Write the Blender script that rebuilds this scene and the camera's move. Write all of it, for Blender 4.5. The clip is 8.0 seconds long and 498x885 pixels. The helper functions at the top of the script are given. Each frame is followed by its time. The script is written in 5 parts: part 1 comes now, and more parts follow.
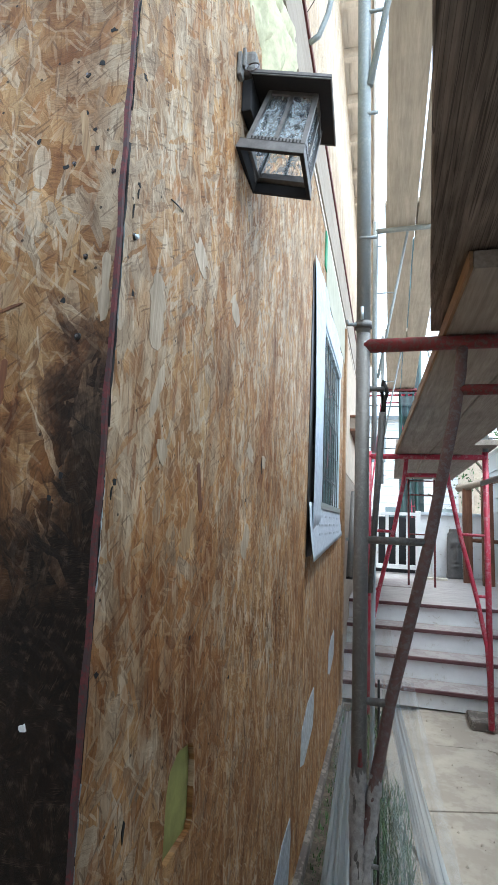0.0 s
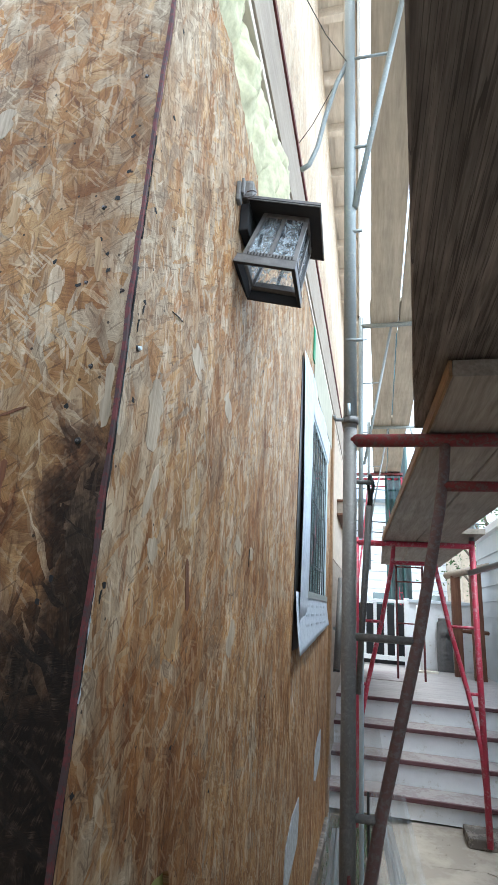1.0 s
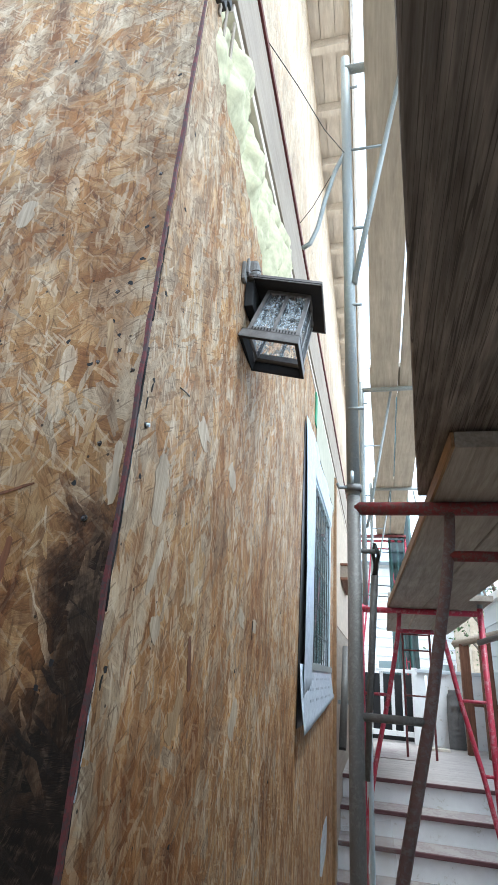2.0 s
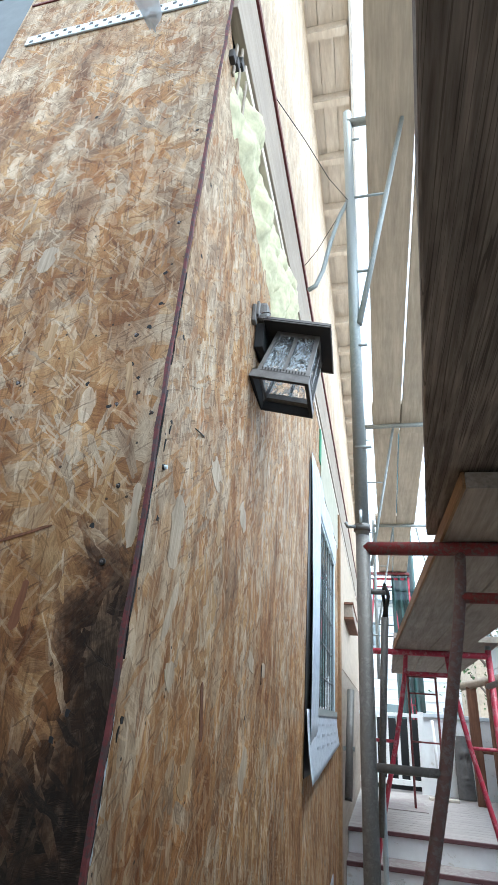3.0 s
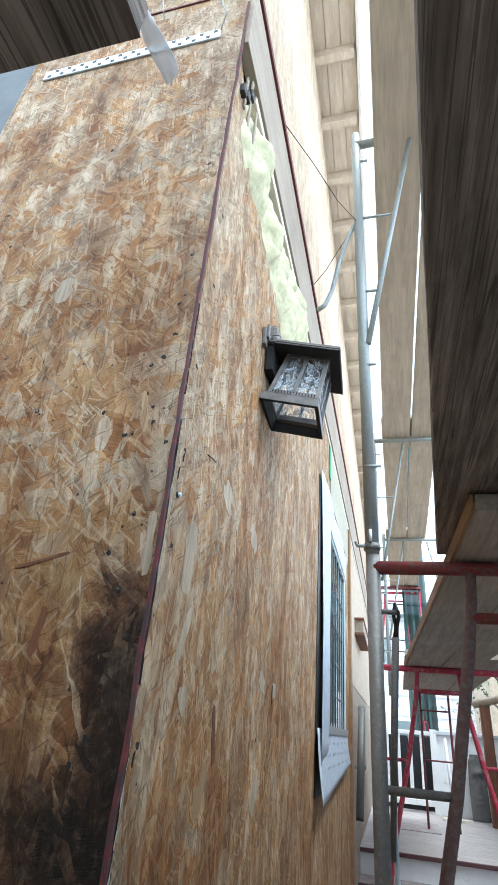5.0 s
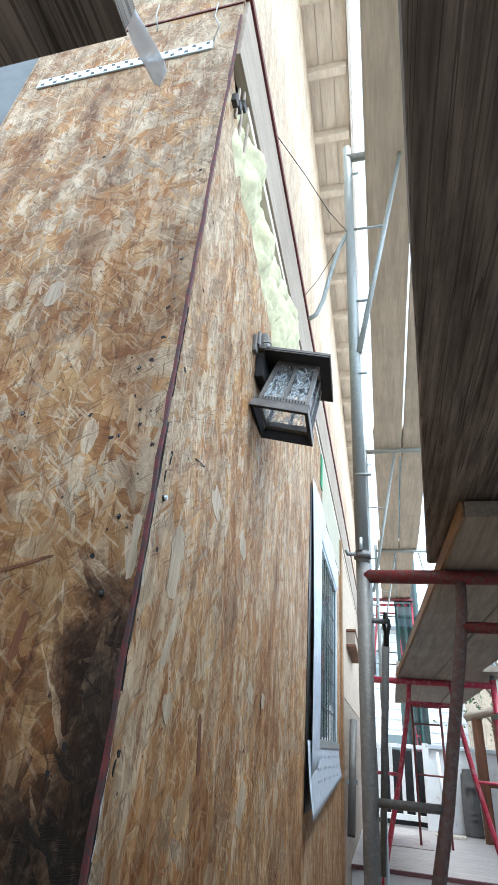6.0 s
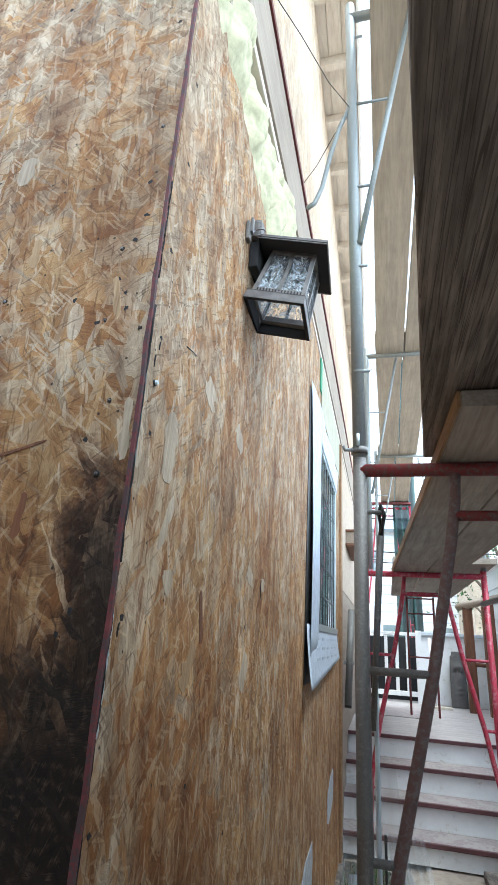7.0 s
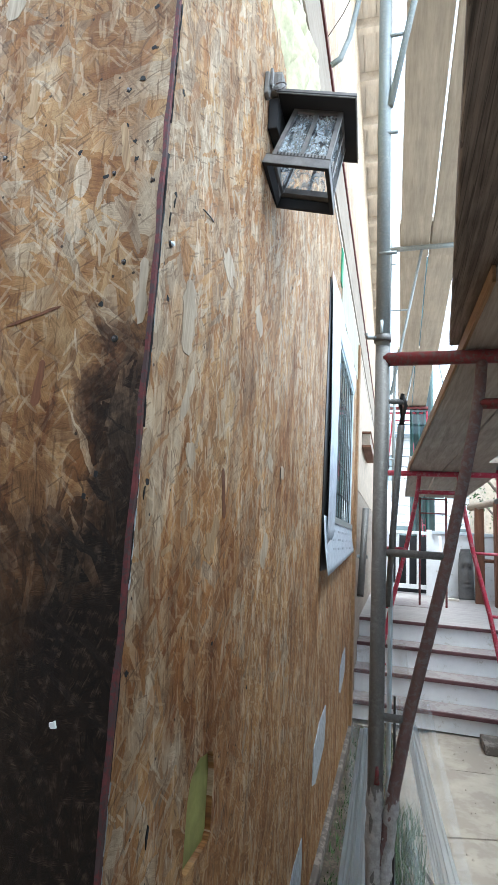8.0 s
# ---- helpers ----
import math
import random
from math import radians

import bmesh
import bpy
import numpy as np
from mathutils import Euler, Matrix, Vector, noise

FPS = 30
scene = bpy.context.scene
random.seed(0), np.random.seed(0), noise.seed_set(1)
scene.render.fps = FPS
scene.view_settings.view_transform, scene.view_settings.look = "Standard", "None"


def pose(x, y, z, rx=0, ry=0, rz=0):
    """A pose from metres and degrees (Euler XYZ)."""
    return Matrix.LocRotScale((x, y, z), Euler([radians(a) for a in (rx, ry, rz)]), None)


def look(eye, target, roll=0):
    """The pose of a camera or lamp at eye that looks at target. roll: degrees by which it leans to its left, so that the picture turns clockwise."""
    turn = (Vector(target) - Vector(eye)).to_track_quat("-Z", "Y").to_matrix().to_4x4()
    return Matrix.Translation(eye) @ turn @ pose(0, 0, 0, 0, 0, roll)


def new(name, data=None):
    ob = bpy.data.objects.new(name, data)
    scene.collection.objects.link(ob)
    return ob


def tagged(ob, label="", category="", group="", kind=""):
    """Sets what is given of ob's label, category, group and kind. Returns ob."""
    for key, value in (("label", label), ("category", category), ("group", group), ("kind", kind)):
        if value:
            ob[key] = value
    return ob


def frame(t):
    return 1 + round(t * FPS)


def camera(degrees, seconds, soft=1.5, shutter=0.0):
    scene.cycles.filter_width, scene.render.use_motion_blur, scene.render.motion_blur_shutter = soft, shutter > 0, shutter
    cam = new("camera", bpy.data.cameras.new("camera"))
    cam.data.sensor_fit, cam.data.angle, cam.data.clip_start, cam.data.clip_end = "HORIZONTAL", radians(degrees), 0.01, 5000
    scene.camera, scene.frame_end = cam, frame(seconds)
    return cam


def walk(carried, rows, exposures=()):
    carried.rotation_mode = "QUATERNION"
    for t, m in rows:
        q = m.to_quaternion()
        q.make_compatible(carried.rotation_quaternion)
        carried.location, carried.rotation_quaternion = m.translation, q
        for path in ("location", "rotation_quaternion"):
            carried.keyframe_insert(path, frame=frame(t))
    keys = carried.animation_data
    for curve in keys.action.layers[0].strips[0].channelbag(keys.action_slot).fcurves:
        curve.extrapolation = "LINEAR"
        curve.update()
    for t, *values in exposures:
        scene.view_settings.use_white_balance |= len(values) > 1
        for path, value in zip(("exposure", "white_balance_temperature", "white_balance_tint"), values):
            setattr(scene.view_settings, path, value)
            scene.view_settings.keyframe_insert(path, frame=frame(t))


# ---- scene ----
cam = camera(51.3, 8.0)
PATH = [
    (0, (0.339, -0.563, 1.453), (-0.169, 1.349, 1.747), 2.5),
    (0.5, (0.341, -0.582, 1.47), (-0.144, 1.309, 1.904), 3.8),
    (1, (0.339, -0.595, 1.484), (-0.121, 1.26, 2.073), 3.8),
    (1.5, (0.336, -0.603, 1.496), (-0.122, 1.212, 2.2), 4.0),
    (2.8, (0.317, -0.622, 1.513), (-0.142, 1.099, 2.422), 4.7),
    (3, (0.309, -0.624, 1.513), (-0.147, 1.091, 2.435), 4.7),
    (3.5, (0.305, -0.629, 1.516), (-0.17, 1.072, 2.455), 5.0),
    (4, (0.309, -0.639, 1.522), (-0.184, 1.05, 2.474), 5.3),
    (5.5, (0.313, -0.658, 1.526), (-0.168, 1.025, 2.492), 5.2),
    (6, (0.318, -0.642, 1.518), (-0.143, 1.029, 2.517), 5.2),
    (6.5, (0.327, -0.611, 1.5), (-0.146, 1.13, 2.363), 4.5),
    (7, (0.329, -0.61, 1.482), (-0.151, 1.202, 2.178), 3.7),
    (7.5, (0.319, -0.597, 1.458), (-0.185, 1.26, 2.002), 3.7),
    (8, (0.312, -0.575, 1.432), (-0.229, 1.318, 1.787), 3.6),
]
walk(cam, [(t, look(eye, target, roll)) for t, eye, target, roll in PATH], [(0.0, 0.72, 5560, 1.5), (1.5, 0.68, 5560, 1.5), (3.5, 0.69, 5560, 1.5), (6.0, 0.69, 5560, 1.5), (7.0, 0.76, 5560, 1.5), (8.0, 0.9, 5560, 1.5)])

# ---- world and light: bright overcast day ----
world = bpy.data.worlds.new("overcast_sky")
scene.world = world
world.use_nodes = True
wn = world.node_tree
sky = wn.nodes.new("ShaderNodeTexSky")
sky.sky_type = "NISHITA"
sky.sun_disc = False
sky.sun_elevation = radians(65)
sky.sun_rotation = radians(127)
hsv = wn.nodes.new("ShaderNodeHueSaturation")
hsv.inputs["Saturation"].default_value = 0.25
wn.links.new(sky.outputs[0], hsv.inputs["Color"])
wn.links.new(hsv.outputs[0], wn.nodes["Background"].inputs["Color"])
wn.nodes["Background"].inputs["Strength"].default_value = 0.47
sun_data = bpy.data.lights.new("sun", "SUN")
sun_data.energy = 2.0
sun_data.angle = radians(25)
sun_data.color = (1.0, 0.96, 0.9)
sun = new("sun", sun_data)
sun.matrix_world = look((4, -1.5, 10), (0, 1.5, 0))


# ---- material helpers ----
def mat(name):
    m = bpy.data.materials.new(name)
    m.use_nodes = True
    return m, m.node_tree, m.node_tree.nodes["Principled BSDF"]


def node(nt, kind, **kw):
    n = nt.nodes.new(kind)
    for k, v in kw.items():
        n.inputs[k.replace("_", " ")].default_value = v
    return n


def ramp(nt, fac, stops):
    r = nt.nodes.new("ShaderNodeValToRGB")
    el = r.color_ramp.elements
    while len(el) > 1:
        el.remove(el[-1])
    el[0].position, el[0].color = stops[0][0], (*stops[0][1], 1)
    for p, c in stops[1:]:
        e = el.new(p)
        e.color = (*c, 1)
    nt.links.new(fac, r.inputs[0])
    return r.outputs[0]


def mixc(nt, fac, a, b, blend="MIX"):
    m = nt.nodes.new("ShaderNodeMix")
    m.data_type, m.blend_type = "RGBA", blend
    for sock, v in ((m.inputs[0], fac), (m.inputs[6], a), (m.inputs[7], b)):
        if isinstance(v, (int, float)):
            sock.default_value = v
        elif isinstance(v, tuple):
            sock.default_value = (*v, 1)
        else:
            nt.links.new(v, sock)
    return m.outputs[2]


def mixv(nt, fac, a, b):
    m = nt.nodes.new("ShaderNodeMix")
    m.data_type = "VECTOR"
    nt.links.new(fac, m.inputs[0])
    nt.links.new(a, m.inputs[4])
    nt.links.new(b, m.inputs[5])
    return m.outputs[1]


def mixf(nt, fac, a, b):
    m = nt.nodes.new("ShaderNodeMix")
    m.data_type = "FLOAT"
    for sock, v in ((m.inputs[0], fac), (m.inputs[2], a), (m.inputs[3], b)):
        if isinstance(v, (int, float)):
            sock.default_value = v
        else:
            nt.links.new(v, sock)
    return m.outputs[0]


def math_node(nt, op, a, b=0.0, clamp=False):
    m = nt.nodes.new("ShaderNodeMath")
    m.operation, m.use_clamp = op, clamp
    for sock, v in ((m.inputs[0], a), (m.inputs[1], b)):
        if isinstance(v, (int, float)):
            sock.default_value = v
        else:
            nt.links.new(v, sock)
    return m.outputs[0]


def mapping(nt, vec, loc=(0, 0, 0), rot=(0, 0, 0), scale=(1, 1, 1)):
    m = nt.nodes.new("ShaderNodeMapping")
    m.inputs["Location"].default_value = loc
    m.inputs["Rotation"].default_value = [radians(a) for a in rot]
    m.inputs["Scale"].default_value = scale
    nt.links.new(vec, m.inputs["Vector"])
    return m.outputs[0]


def coords(nt, which="Object"):
    return nt.nodes.new("ShaderNodeTexCoord").outputs[which]


def noise_tex(nt, vec, scale, detail=4.0, rough=0.55, distortion=0.0):
    n = node(nt, "ShaderNodeTexNoise", Scale=scale, Detail=detail, Roughness=rough, Distortion=distortion)
    nt.links.new(vec, n.inputs["Vector"])
    return n.outputs["Fac"]


def bump(nt, bsdf, height, strength, distance):
    b = node(nt, "ShaderNodeBump", Strength=strength, Distance=distance)
    nt.links.new(height, b.inputs["Height"])
    nt.links.new(b.outputs[0], bsdf.inputs["Normal"])


def set_color(nt, bsdf, out, rough=0.7, metal=0.0):
    nt.links.new(out, bsdf.inputs["Base Color"])
    bsdf.inputs["Roughness"].default_value = rough
    bsdf.inputs["Metallic"].default_value = metal


def osb(name, u, angles, stain=False, warmth=0.0, lit_tint=0.0):
    """Oriented strand board: layers of long flakes at many angles. u: the axis across the board ('x' or 'y'); z runs up."""
    m, nt, bsdf = mat(name)
    pos = coords(nt)
    sep = nt.nodes.new("ShaderNodeSeparateXYZ")
    nt.links.new(pos, sep.inputs[0])
    flat = nt.nodes.new("ShaderNodeCombineXYZ")
    nt.links.new(sep.outputs["X" if u == "x" else "Y"], flat.inputs[0])
    nt.links.new(sep.outputs["Z"], flat.inputs[1])
    wob = node(nt, "ShaderNodeTexNoise", Scale=14.0, Detail=4.0)
    nt.links.new(flat.outputs[0], wob.inputs["Vector"])
    wv = nt.nodes.new("ShaderNodeVectorMath")
    wv.operation = "MULTIPLY_ADD"
    nt.links.new(wob.outputs["Color"], wv.inputs[0])
    wv.inputs[1].default_value = (0.012, 0.014, 0)
    nt.links.new(flat.outputs[0], wv.inputs[2])
    fray = node(nt, "ShaderNodeTexNoise", Scale=75.0, Detail=3.0)
    nt.links.new(flat.outputs[0], fray.inputs["Vector"])
    fv = nt.nodes.new("ShaderNodeVectorMath")
    fv.operation = "MULTIPLY_ADD"
    nt.links.new(fray.outputs["Color"], fv.inputs[0])
    fv.inputs[1].default_value = (0.005, 0.007, 0)
    nt.links.new(wv.outputs[0], fv.inputs[2])
    vec = fv.outputs[0]
    value = grain_at = tone = edge = None
    for i, (ang, wide, long_, keep) in enumerate(angles):
        turned = nt.nodes.new("ShaderNodeMapping")
        turned.vector_type = "TEXTURE"
        turned.inputs["Location"].default_value = (3.7 * i, 1.9 * i, 0)
        turned.inputs["Rotation"].default_value = (0, 0, radians(ang))
        turned.inputs["Scale"].default_value = (wide, long_, 1)
        nt.links.new(vec, turned.inputs["Vector"])
        at = turned.outputs[0]
        v = node(nt, "ShaderNodeTexVoronoi", Scale=1.0, Randomness=1.0)
        v.voronoi_dimensions = "2D"
        v.distance = "CHEBYCHEV" if i % 2 else "MANHATTAN"
        nt.links.new(at, v.inputs["Vector"])
        s = nt.nodes.new("ShaderNodeSeparateColor")
        nt.links.new(v.outputs["Color"], s.inputs[0])
        if value is None:
            value, tone, grain_at, edge = s.outputs[0], s.outputs[1], at, v.outputs["Distance"]
        else:
            mask = math_node(nt, "LESS_THAN", s.outputs[2], keep)
            value = mixf(nt, mask, value, s.outputs[0])
            tone = mixf(nt, mask, tone, s.outputs[1])
            edge = mixf(nt, mask, edge, v.outputs["Distance"])
            grain_at = mixv(nt, mask, grain_at, at)
    shifted = nt.nodes.new("ShaderNodeVectorMath")
    shifted.operation = "MULTIPLY_ADD"
    nt.links.new(grain_at, shifted.inputs[0])
    shifted.inputs[1].default_value = (9.0, 1.6, 1)
    off = nt.nodes.new("ShaderNodeCombineXYZ")
    nt.links.new(math_node(nt, "MULTIPLY", value, 37.0), off.inputs[0])
    nt.links.new(off.outputs[0], shifted.inputs[2])
    grain = noise_tex(nt, shifted.outputs[0], 1.0, 5.0, 0.65)
    fibre = noise_tex(nt, mapping(nt, shifted.outputs[0], scale=(3.4, 1.7, 1)), 1.0, 4.0, 0.7)
    soft = noise_tex(nt, vec, 24.0, 6.0, 0.7)
    value = math_node(nt, "ADD", math_node(nt, "MULTIPLY", value, 0.52), math_node(nt, "MULTIPLY", math_node(nt, "SUBTRACT", soft, 0.24), 0.8), True)
    base = ramp(nt, value, [(0.0, (0.13, 0.065, 0.028)), (0.12, (0.28, 0.16, 0.07)), (0.35, (0.38, 0.235, 0.11)), (0.6, (0.45, 0.305, 0.155)),
                            (0.85, (0.53, 0.40, 0.235)), (1.0, (0.66, 0.55, 0.38))])
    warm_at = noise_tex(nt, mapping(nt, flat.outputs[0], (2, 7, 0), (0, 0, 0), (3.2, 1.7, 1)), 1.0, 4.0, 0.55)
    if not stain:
        # more orange low down: less weathered, plus the dimmer light there in colour
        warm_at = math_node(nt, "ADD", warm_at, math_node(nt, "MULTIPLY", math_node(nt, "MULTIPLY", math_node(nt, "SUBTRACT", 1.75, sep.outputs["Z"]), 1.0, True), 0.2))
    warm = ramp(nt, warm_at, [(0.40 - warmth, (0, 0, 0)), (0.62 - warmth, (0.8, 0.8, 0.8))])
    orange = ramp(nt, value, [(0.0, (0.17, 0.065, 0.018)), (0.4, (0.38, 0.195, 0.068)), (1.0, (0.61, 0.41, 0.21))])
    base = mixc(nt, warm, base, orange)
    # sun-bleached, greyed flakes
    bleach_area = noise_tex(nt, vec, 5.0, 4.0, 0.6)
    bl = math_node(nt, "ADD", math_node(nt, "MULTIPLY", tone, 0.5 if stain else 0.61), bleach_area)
    # paler with height: weathering, and part of the brighter light up there
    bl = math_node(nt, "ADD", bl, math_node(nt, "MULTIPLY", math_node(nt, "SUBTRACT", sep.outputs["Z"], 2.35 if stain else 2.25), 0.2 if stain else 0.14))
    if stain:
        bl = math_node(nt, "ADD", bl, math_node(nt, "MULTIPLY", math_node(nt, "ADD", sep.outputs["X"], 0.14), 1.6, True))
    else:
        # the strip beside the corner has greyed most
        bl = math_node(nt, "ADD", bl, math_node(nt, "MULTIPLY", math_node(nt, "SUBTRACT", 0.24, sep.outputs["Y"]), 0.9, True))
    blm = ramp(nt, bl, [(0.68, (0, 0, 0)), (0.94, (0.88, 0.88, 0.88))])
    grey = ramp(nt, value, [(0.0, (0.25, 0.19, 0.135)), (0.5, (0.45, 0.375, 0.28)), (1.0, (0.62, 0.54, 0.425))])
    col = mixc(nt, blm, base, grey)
    gr = ramp(nt, grain, [(0.25, (0.45, 0.4, 0.36)), (0.5, (0.95, 0.94, 0.92)), (0.75, (1.18, 1.16, 1.12))])
    col = mixc(nt, 0.8, col, gr, "MULTIPLY")
    col = mixc(nt, 0.75, col, ramp(nt, fibre, [(0.28, (0.5, 0.43, 0.37)), (0.5, (0.98, 0.97, 0.96)), (0.72, (1.25, 1.23, 1.2))]), "MULTIPLY")
    # boards weather in long blotches
    blotch = noise_tex(nt, mapping(nt, wv.outputs[0], (7, 1, 0), (0, 0, -6), (13, 4.5, 1)), 1.0, 5.0, 0.6)
    col = mixc(nt, 0.9, col, ramp(nt, blotch, [(0.3, (0.66, 0.58, 0.5)), (0.5, (1.0, 0.98, 0.95)), (0.7, (1.32, 1.31, 1.3))]), "MULTIPLY")
    # short pale splinters and dark slivers lying at all angles
    for ang, wide, long_, keep, tint, seed in ((6, .034, .09, .11, (0.66, 0.56, 0.42), 21), (-22, .03, .08, .1, (0.36, 0.16, 0.05), 25), (32, .022, .065, .1, (0.64, 0.52, 0.37), 29), (-2, .014, .11, .07, (0.26, 0.1, 0.035), 33),
                                               (10, .007, .05, .18, (0.68, 0.57, 0.42), 0), (-35, .006, .04, .14, (0.62, 0.5, 0.35), 5), (50, .005, .05, .13, (0.64, 0.53, 0.38), 9), (78, .006, .045, .11, (0.58, 0.44, 0.28), 37), (-12, .009, .05, .1, (0.32, 0.15, 0.055), 41),
                                               (4, .004, .045, .15, (0.1, 0.05, 0.022), 13), (-58, .004, .035, .13, (0.08, 0.045, 0.025), 17), (38, .004, .03, .1, (0.09, 0.05, 0.028), 45)):
        tm = nt.nodes.new("ShaderNodeMapping")
        tm.vector_type = "TEXTURE"
        tm.inputs["Location"].default_value = (seed * 0.31, seed * 0.17, 0)
        tm.inputs["Rotation"].default_value = (0, 0, radians(ang))
        tm.inputs["Scale"].default_value = (wide, long_, 1)
        nt.links.new(wv.outputs[0], tm.inputs["Vector"])
        sv = node(nt, "ShaderNodeTexVoronoi", Scale=1.0, Randomness=1.0)
        sv.voronoi_dimensions = "2D"
        nt.links.new(tm.outputs[0], sv.inputs["Vector"])
        sk = nt.nodes.new("ShaderNodeSeparateColor")
        nt.links.new(sv.outputs["Color"], sk.inputs[0])
        on = math_node(nt, "MULTIPLY", math_node(nt, "LESS_THAN", sk.outputs[2], keep), math_node(nt, "LESS_THAN", sv.outputs["Distance"], 0.4))
        col = mixc(nt, math_node(nt, "MULTIPLY", on, math_node(nt, "ADD", math_node(nt, "MULTIPLY", sk.outputs[0], 0.42), 0.14)), col, tint)
    # scratches and open joints between strands
    sc = noise_tex(nt, mapping(nt, vec, (1, 4, 0), (0, 0, 84 if u == "x" else 4), (16, 2.0, 1)), 1.0, 3.0, 0.5, 0.4)
    line = math_node(nt, "COMPARE", sc, 0.52)
    line.node.inputs[2].default_value = 0.0045
    patch = ramp(nt, noise_tex(nt, vec, 11.0, 2.0), [(0.52, (0, 0, 0)), (0.6, (0.4, 0.4, 0.4))])
    col = mixc(nt, math_node(nt, "MULTIPLY", line, patch), col, (0.05, 0.03, 0.018))
    sc2 = noise_tex(nt, mapping(nt, vec, (9, 1, 0), (0, 0, 35), (40, 9.0, 1)), 1.0, 2.0, 0.5, 0.0)
    line2 = math_node(nt, "COMPARE", sc2, 0.5)
    line2.node.inputs[2].default_value = 0.008
    col = mixc(nt, math_node(nt, "MULTIPLY", line2, 0.18), col, (0.09, 0.05, 0.028))
    # dirt in runs
    runs = noise_tex(nt, mapping(nt, vec, (5, 2, 0), (0, 0, 0), (14, 2.2, 1)), 1.0, 5.0, 0.6)
    rm = ramp(nt, runs, [(0.36, (0.62, 0.5, 0.4) if stain else (0.62, 0.47, 0.33)), (0.53, (1, 1, 1))])
    col = mixc(nt, 0.8, col, rm, "MULTIPLY")
    # damp brown patches with ragged outlines
    wet = noise_tex(nt, mapping(nt, vec, (4, 3, 0), (0, 0, 0), (3.4, 2.0, 1)), 1.0, 7.0, 0.68)
    col = mixc(nt, 0.85, col, ramp(nt, wet, [(0.5, (1, 1, 1)), (0.6, (0.72, 0.58, 0.44)), (0.72, (0.55, 0.41, 0.29))]), "MULTIPLY")
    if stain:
        # black mould that has crept up beside the corner; low darkens the board downward
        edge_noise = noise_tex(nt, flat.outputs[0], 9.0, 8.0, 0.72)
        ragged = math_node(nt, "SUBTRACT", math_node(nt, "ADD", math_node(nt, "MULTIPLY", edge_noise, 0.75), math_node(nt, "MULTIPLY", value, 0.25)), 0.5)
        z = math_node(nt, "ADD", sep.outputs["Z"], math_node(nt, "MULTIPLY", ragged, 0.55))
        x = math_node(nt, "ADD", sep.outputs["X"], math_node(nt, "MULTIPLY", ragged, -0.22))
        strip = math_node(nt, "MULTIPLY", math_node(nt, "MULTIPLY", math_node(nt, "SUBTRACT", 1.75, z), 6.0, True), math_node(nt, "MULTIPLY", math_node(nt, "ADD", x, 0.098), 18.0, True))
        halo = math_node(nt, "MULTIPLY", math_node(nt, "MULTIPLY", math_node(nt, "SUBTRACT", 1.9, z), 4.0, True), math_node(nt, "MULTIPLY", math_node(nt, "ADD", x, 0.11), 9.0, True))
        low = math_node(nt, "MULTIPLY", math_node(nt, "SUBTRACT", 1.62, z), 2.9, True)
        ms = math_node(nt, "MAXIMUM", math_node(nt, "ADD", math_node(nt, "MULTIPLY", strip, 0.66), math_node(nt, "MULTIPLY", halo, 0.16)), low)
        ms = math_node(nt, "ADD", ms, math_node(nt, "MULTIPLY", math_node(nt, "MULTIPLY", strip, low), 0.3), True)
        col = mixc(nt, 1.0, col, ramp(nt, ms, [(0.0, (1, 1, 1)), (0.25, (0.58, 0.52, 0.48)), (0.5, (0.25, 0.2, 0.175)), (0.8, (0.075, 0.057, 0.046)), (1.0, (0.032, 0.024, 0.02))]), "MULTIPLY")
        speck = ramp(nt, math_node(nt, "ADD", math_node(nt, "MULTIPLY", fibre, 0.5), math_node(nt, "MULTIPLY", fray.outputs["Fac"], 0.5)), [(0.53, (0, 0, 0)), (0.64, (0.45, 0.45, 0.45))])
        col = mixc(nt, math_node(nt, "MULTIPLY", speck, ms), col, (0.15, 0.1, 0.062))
    # pale wash that paints strong daylight into the board's colour
    if lit_tint:
        col = mixc(nt, lit_tint, col, (0.78, 0.7, 0.57))
    # small black specks and old nail holes
    sp = node(nt, "ShaderNodeTexVoronoi", Scale=34.0)
    sp.voronoi_dimensions = "2D"
    nt.links.new(flat.outputs[0], sp.inputs["Vector"])
    ss = nt.nodes.new("ShaderNodeSeparateColor")
    nt.links.new(sp.outputs["Color"], ss.inputs[0])
    dot = math_node(nt, "MULTIPLY", math_node(nt, "LESS_THAN", sp.outputs["Distance"], 0.075), math_node(nt, "LESS_THAN", ss.outputs[0], 0.08))
    col = mixc(nt, math_node(nt, "MULTIPLY", dot, 0.85), col, (0.02, 0.014, 0.01))
    set_color(nt, bsdf, col, 0.72)
    bsdf.inputs["Specular IOR Level"].default_value = 0.3
    h = math_node(nt, "ADD", math_node(nt, "MULTIPLY", value, 0.7), math_node(nt, "ADD", math_node(nt, "MULTIPLY", grain, 0.5), math_node(nt, "MULTIPLY", fibre, 0.5)))
    bump(nt, bsdf, h, 0.6, 0.0025)
    return m


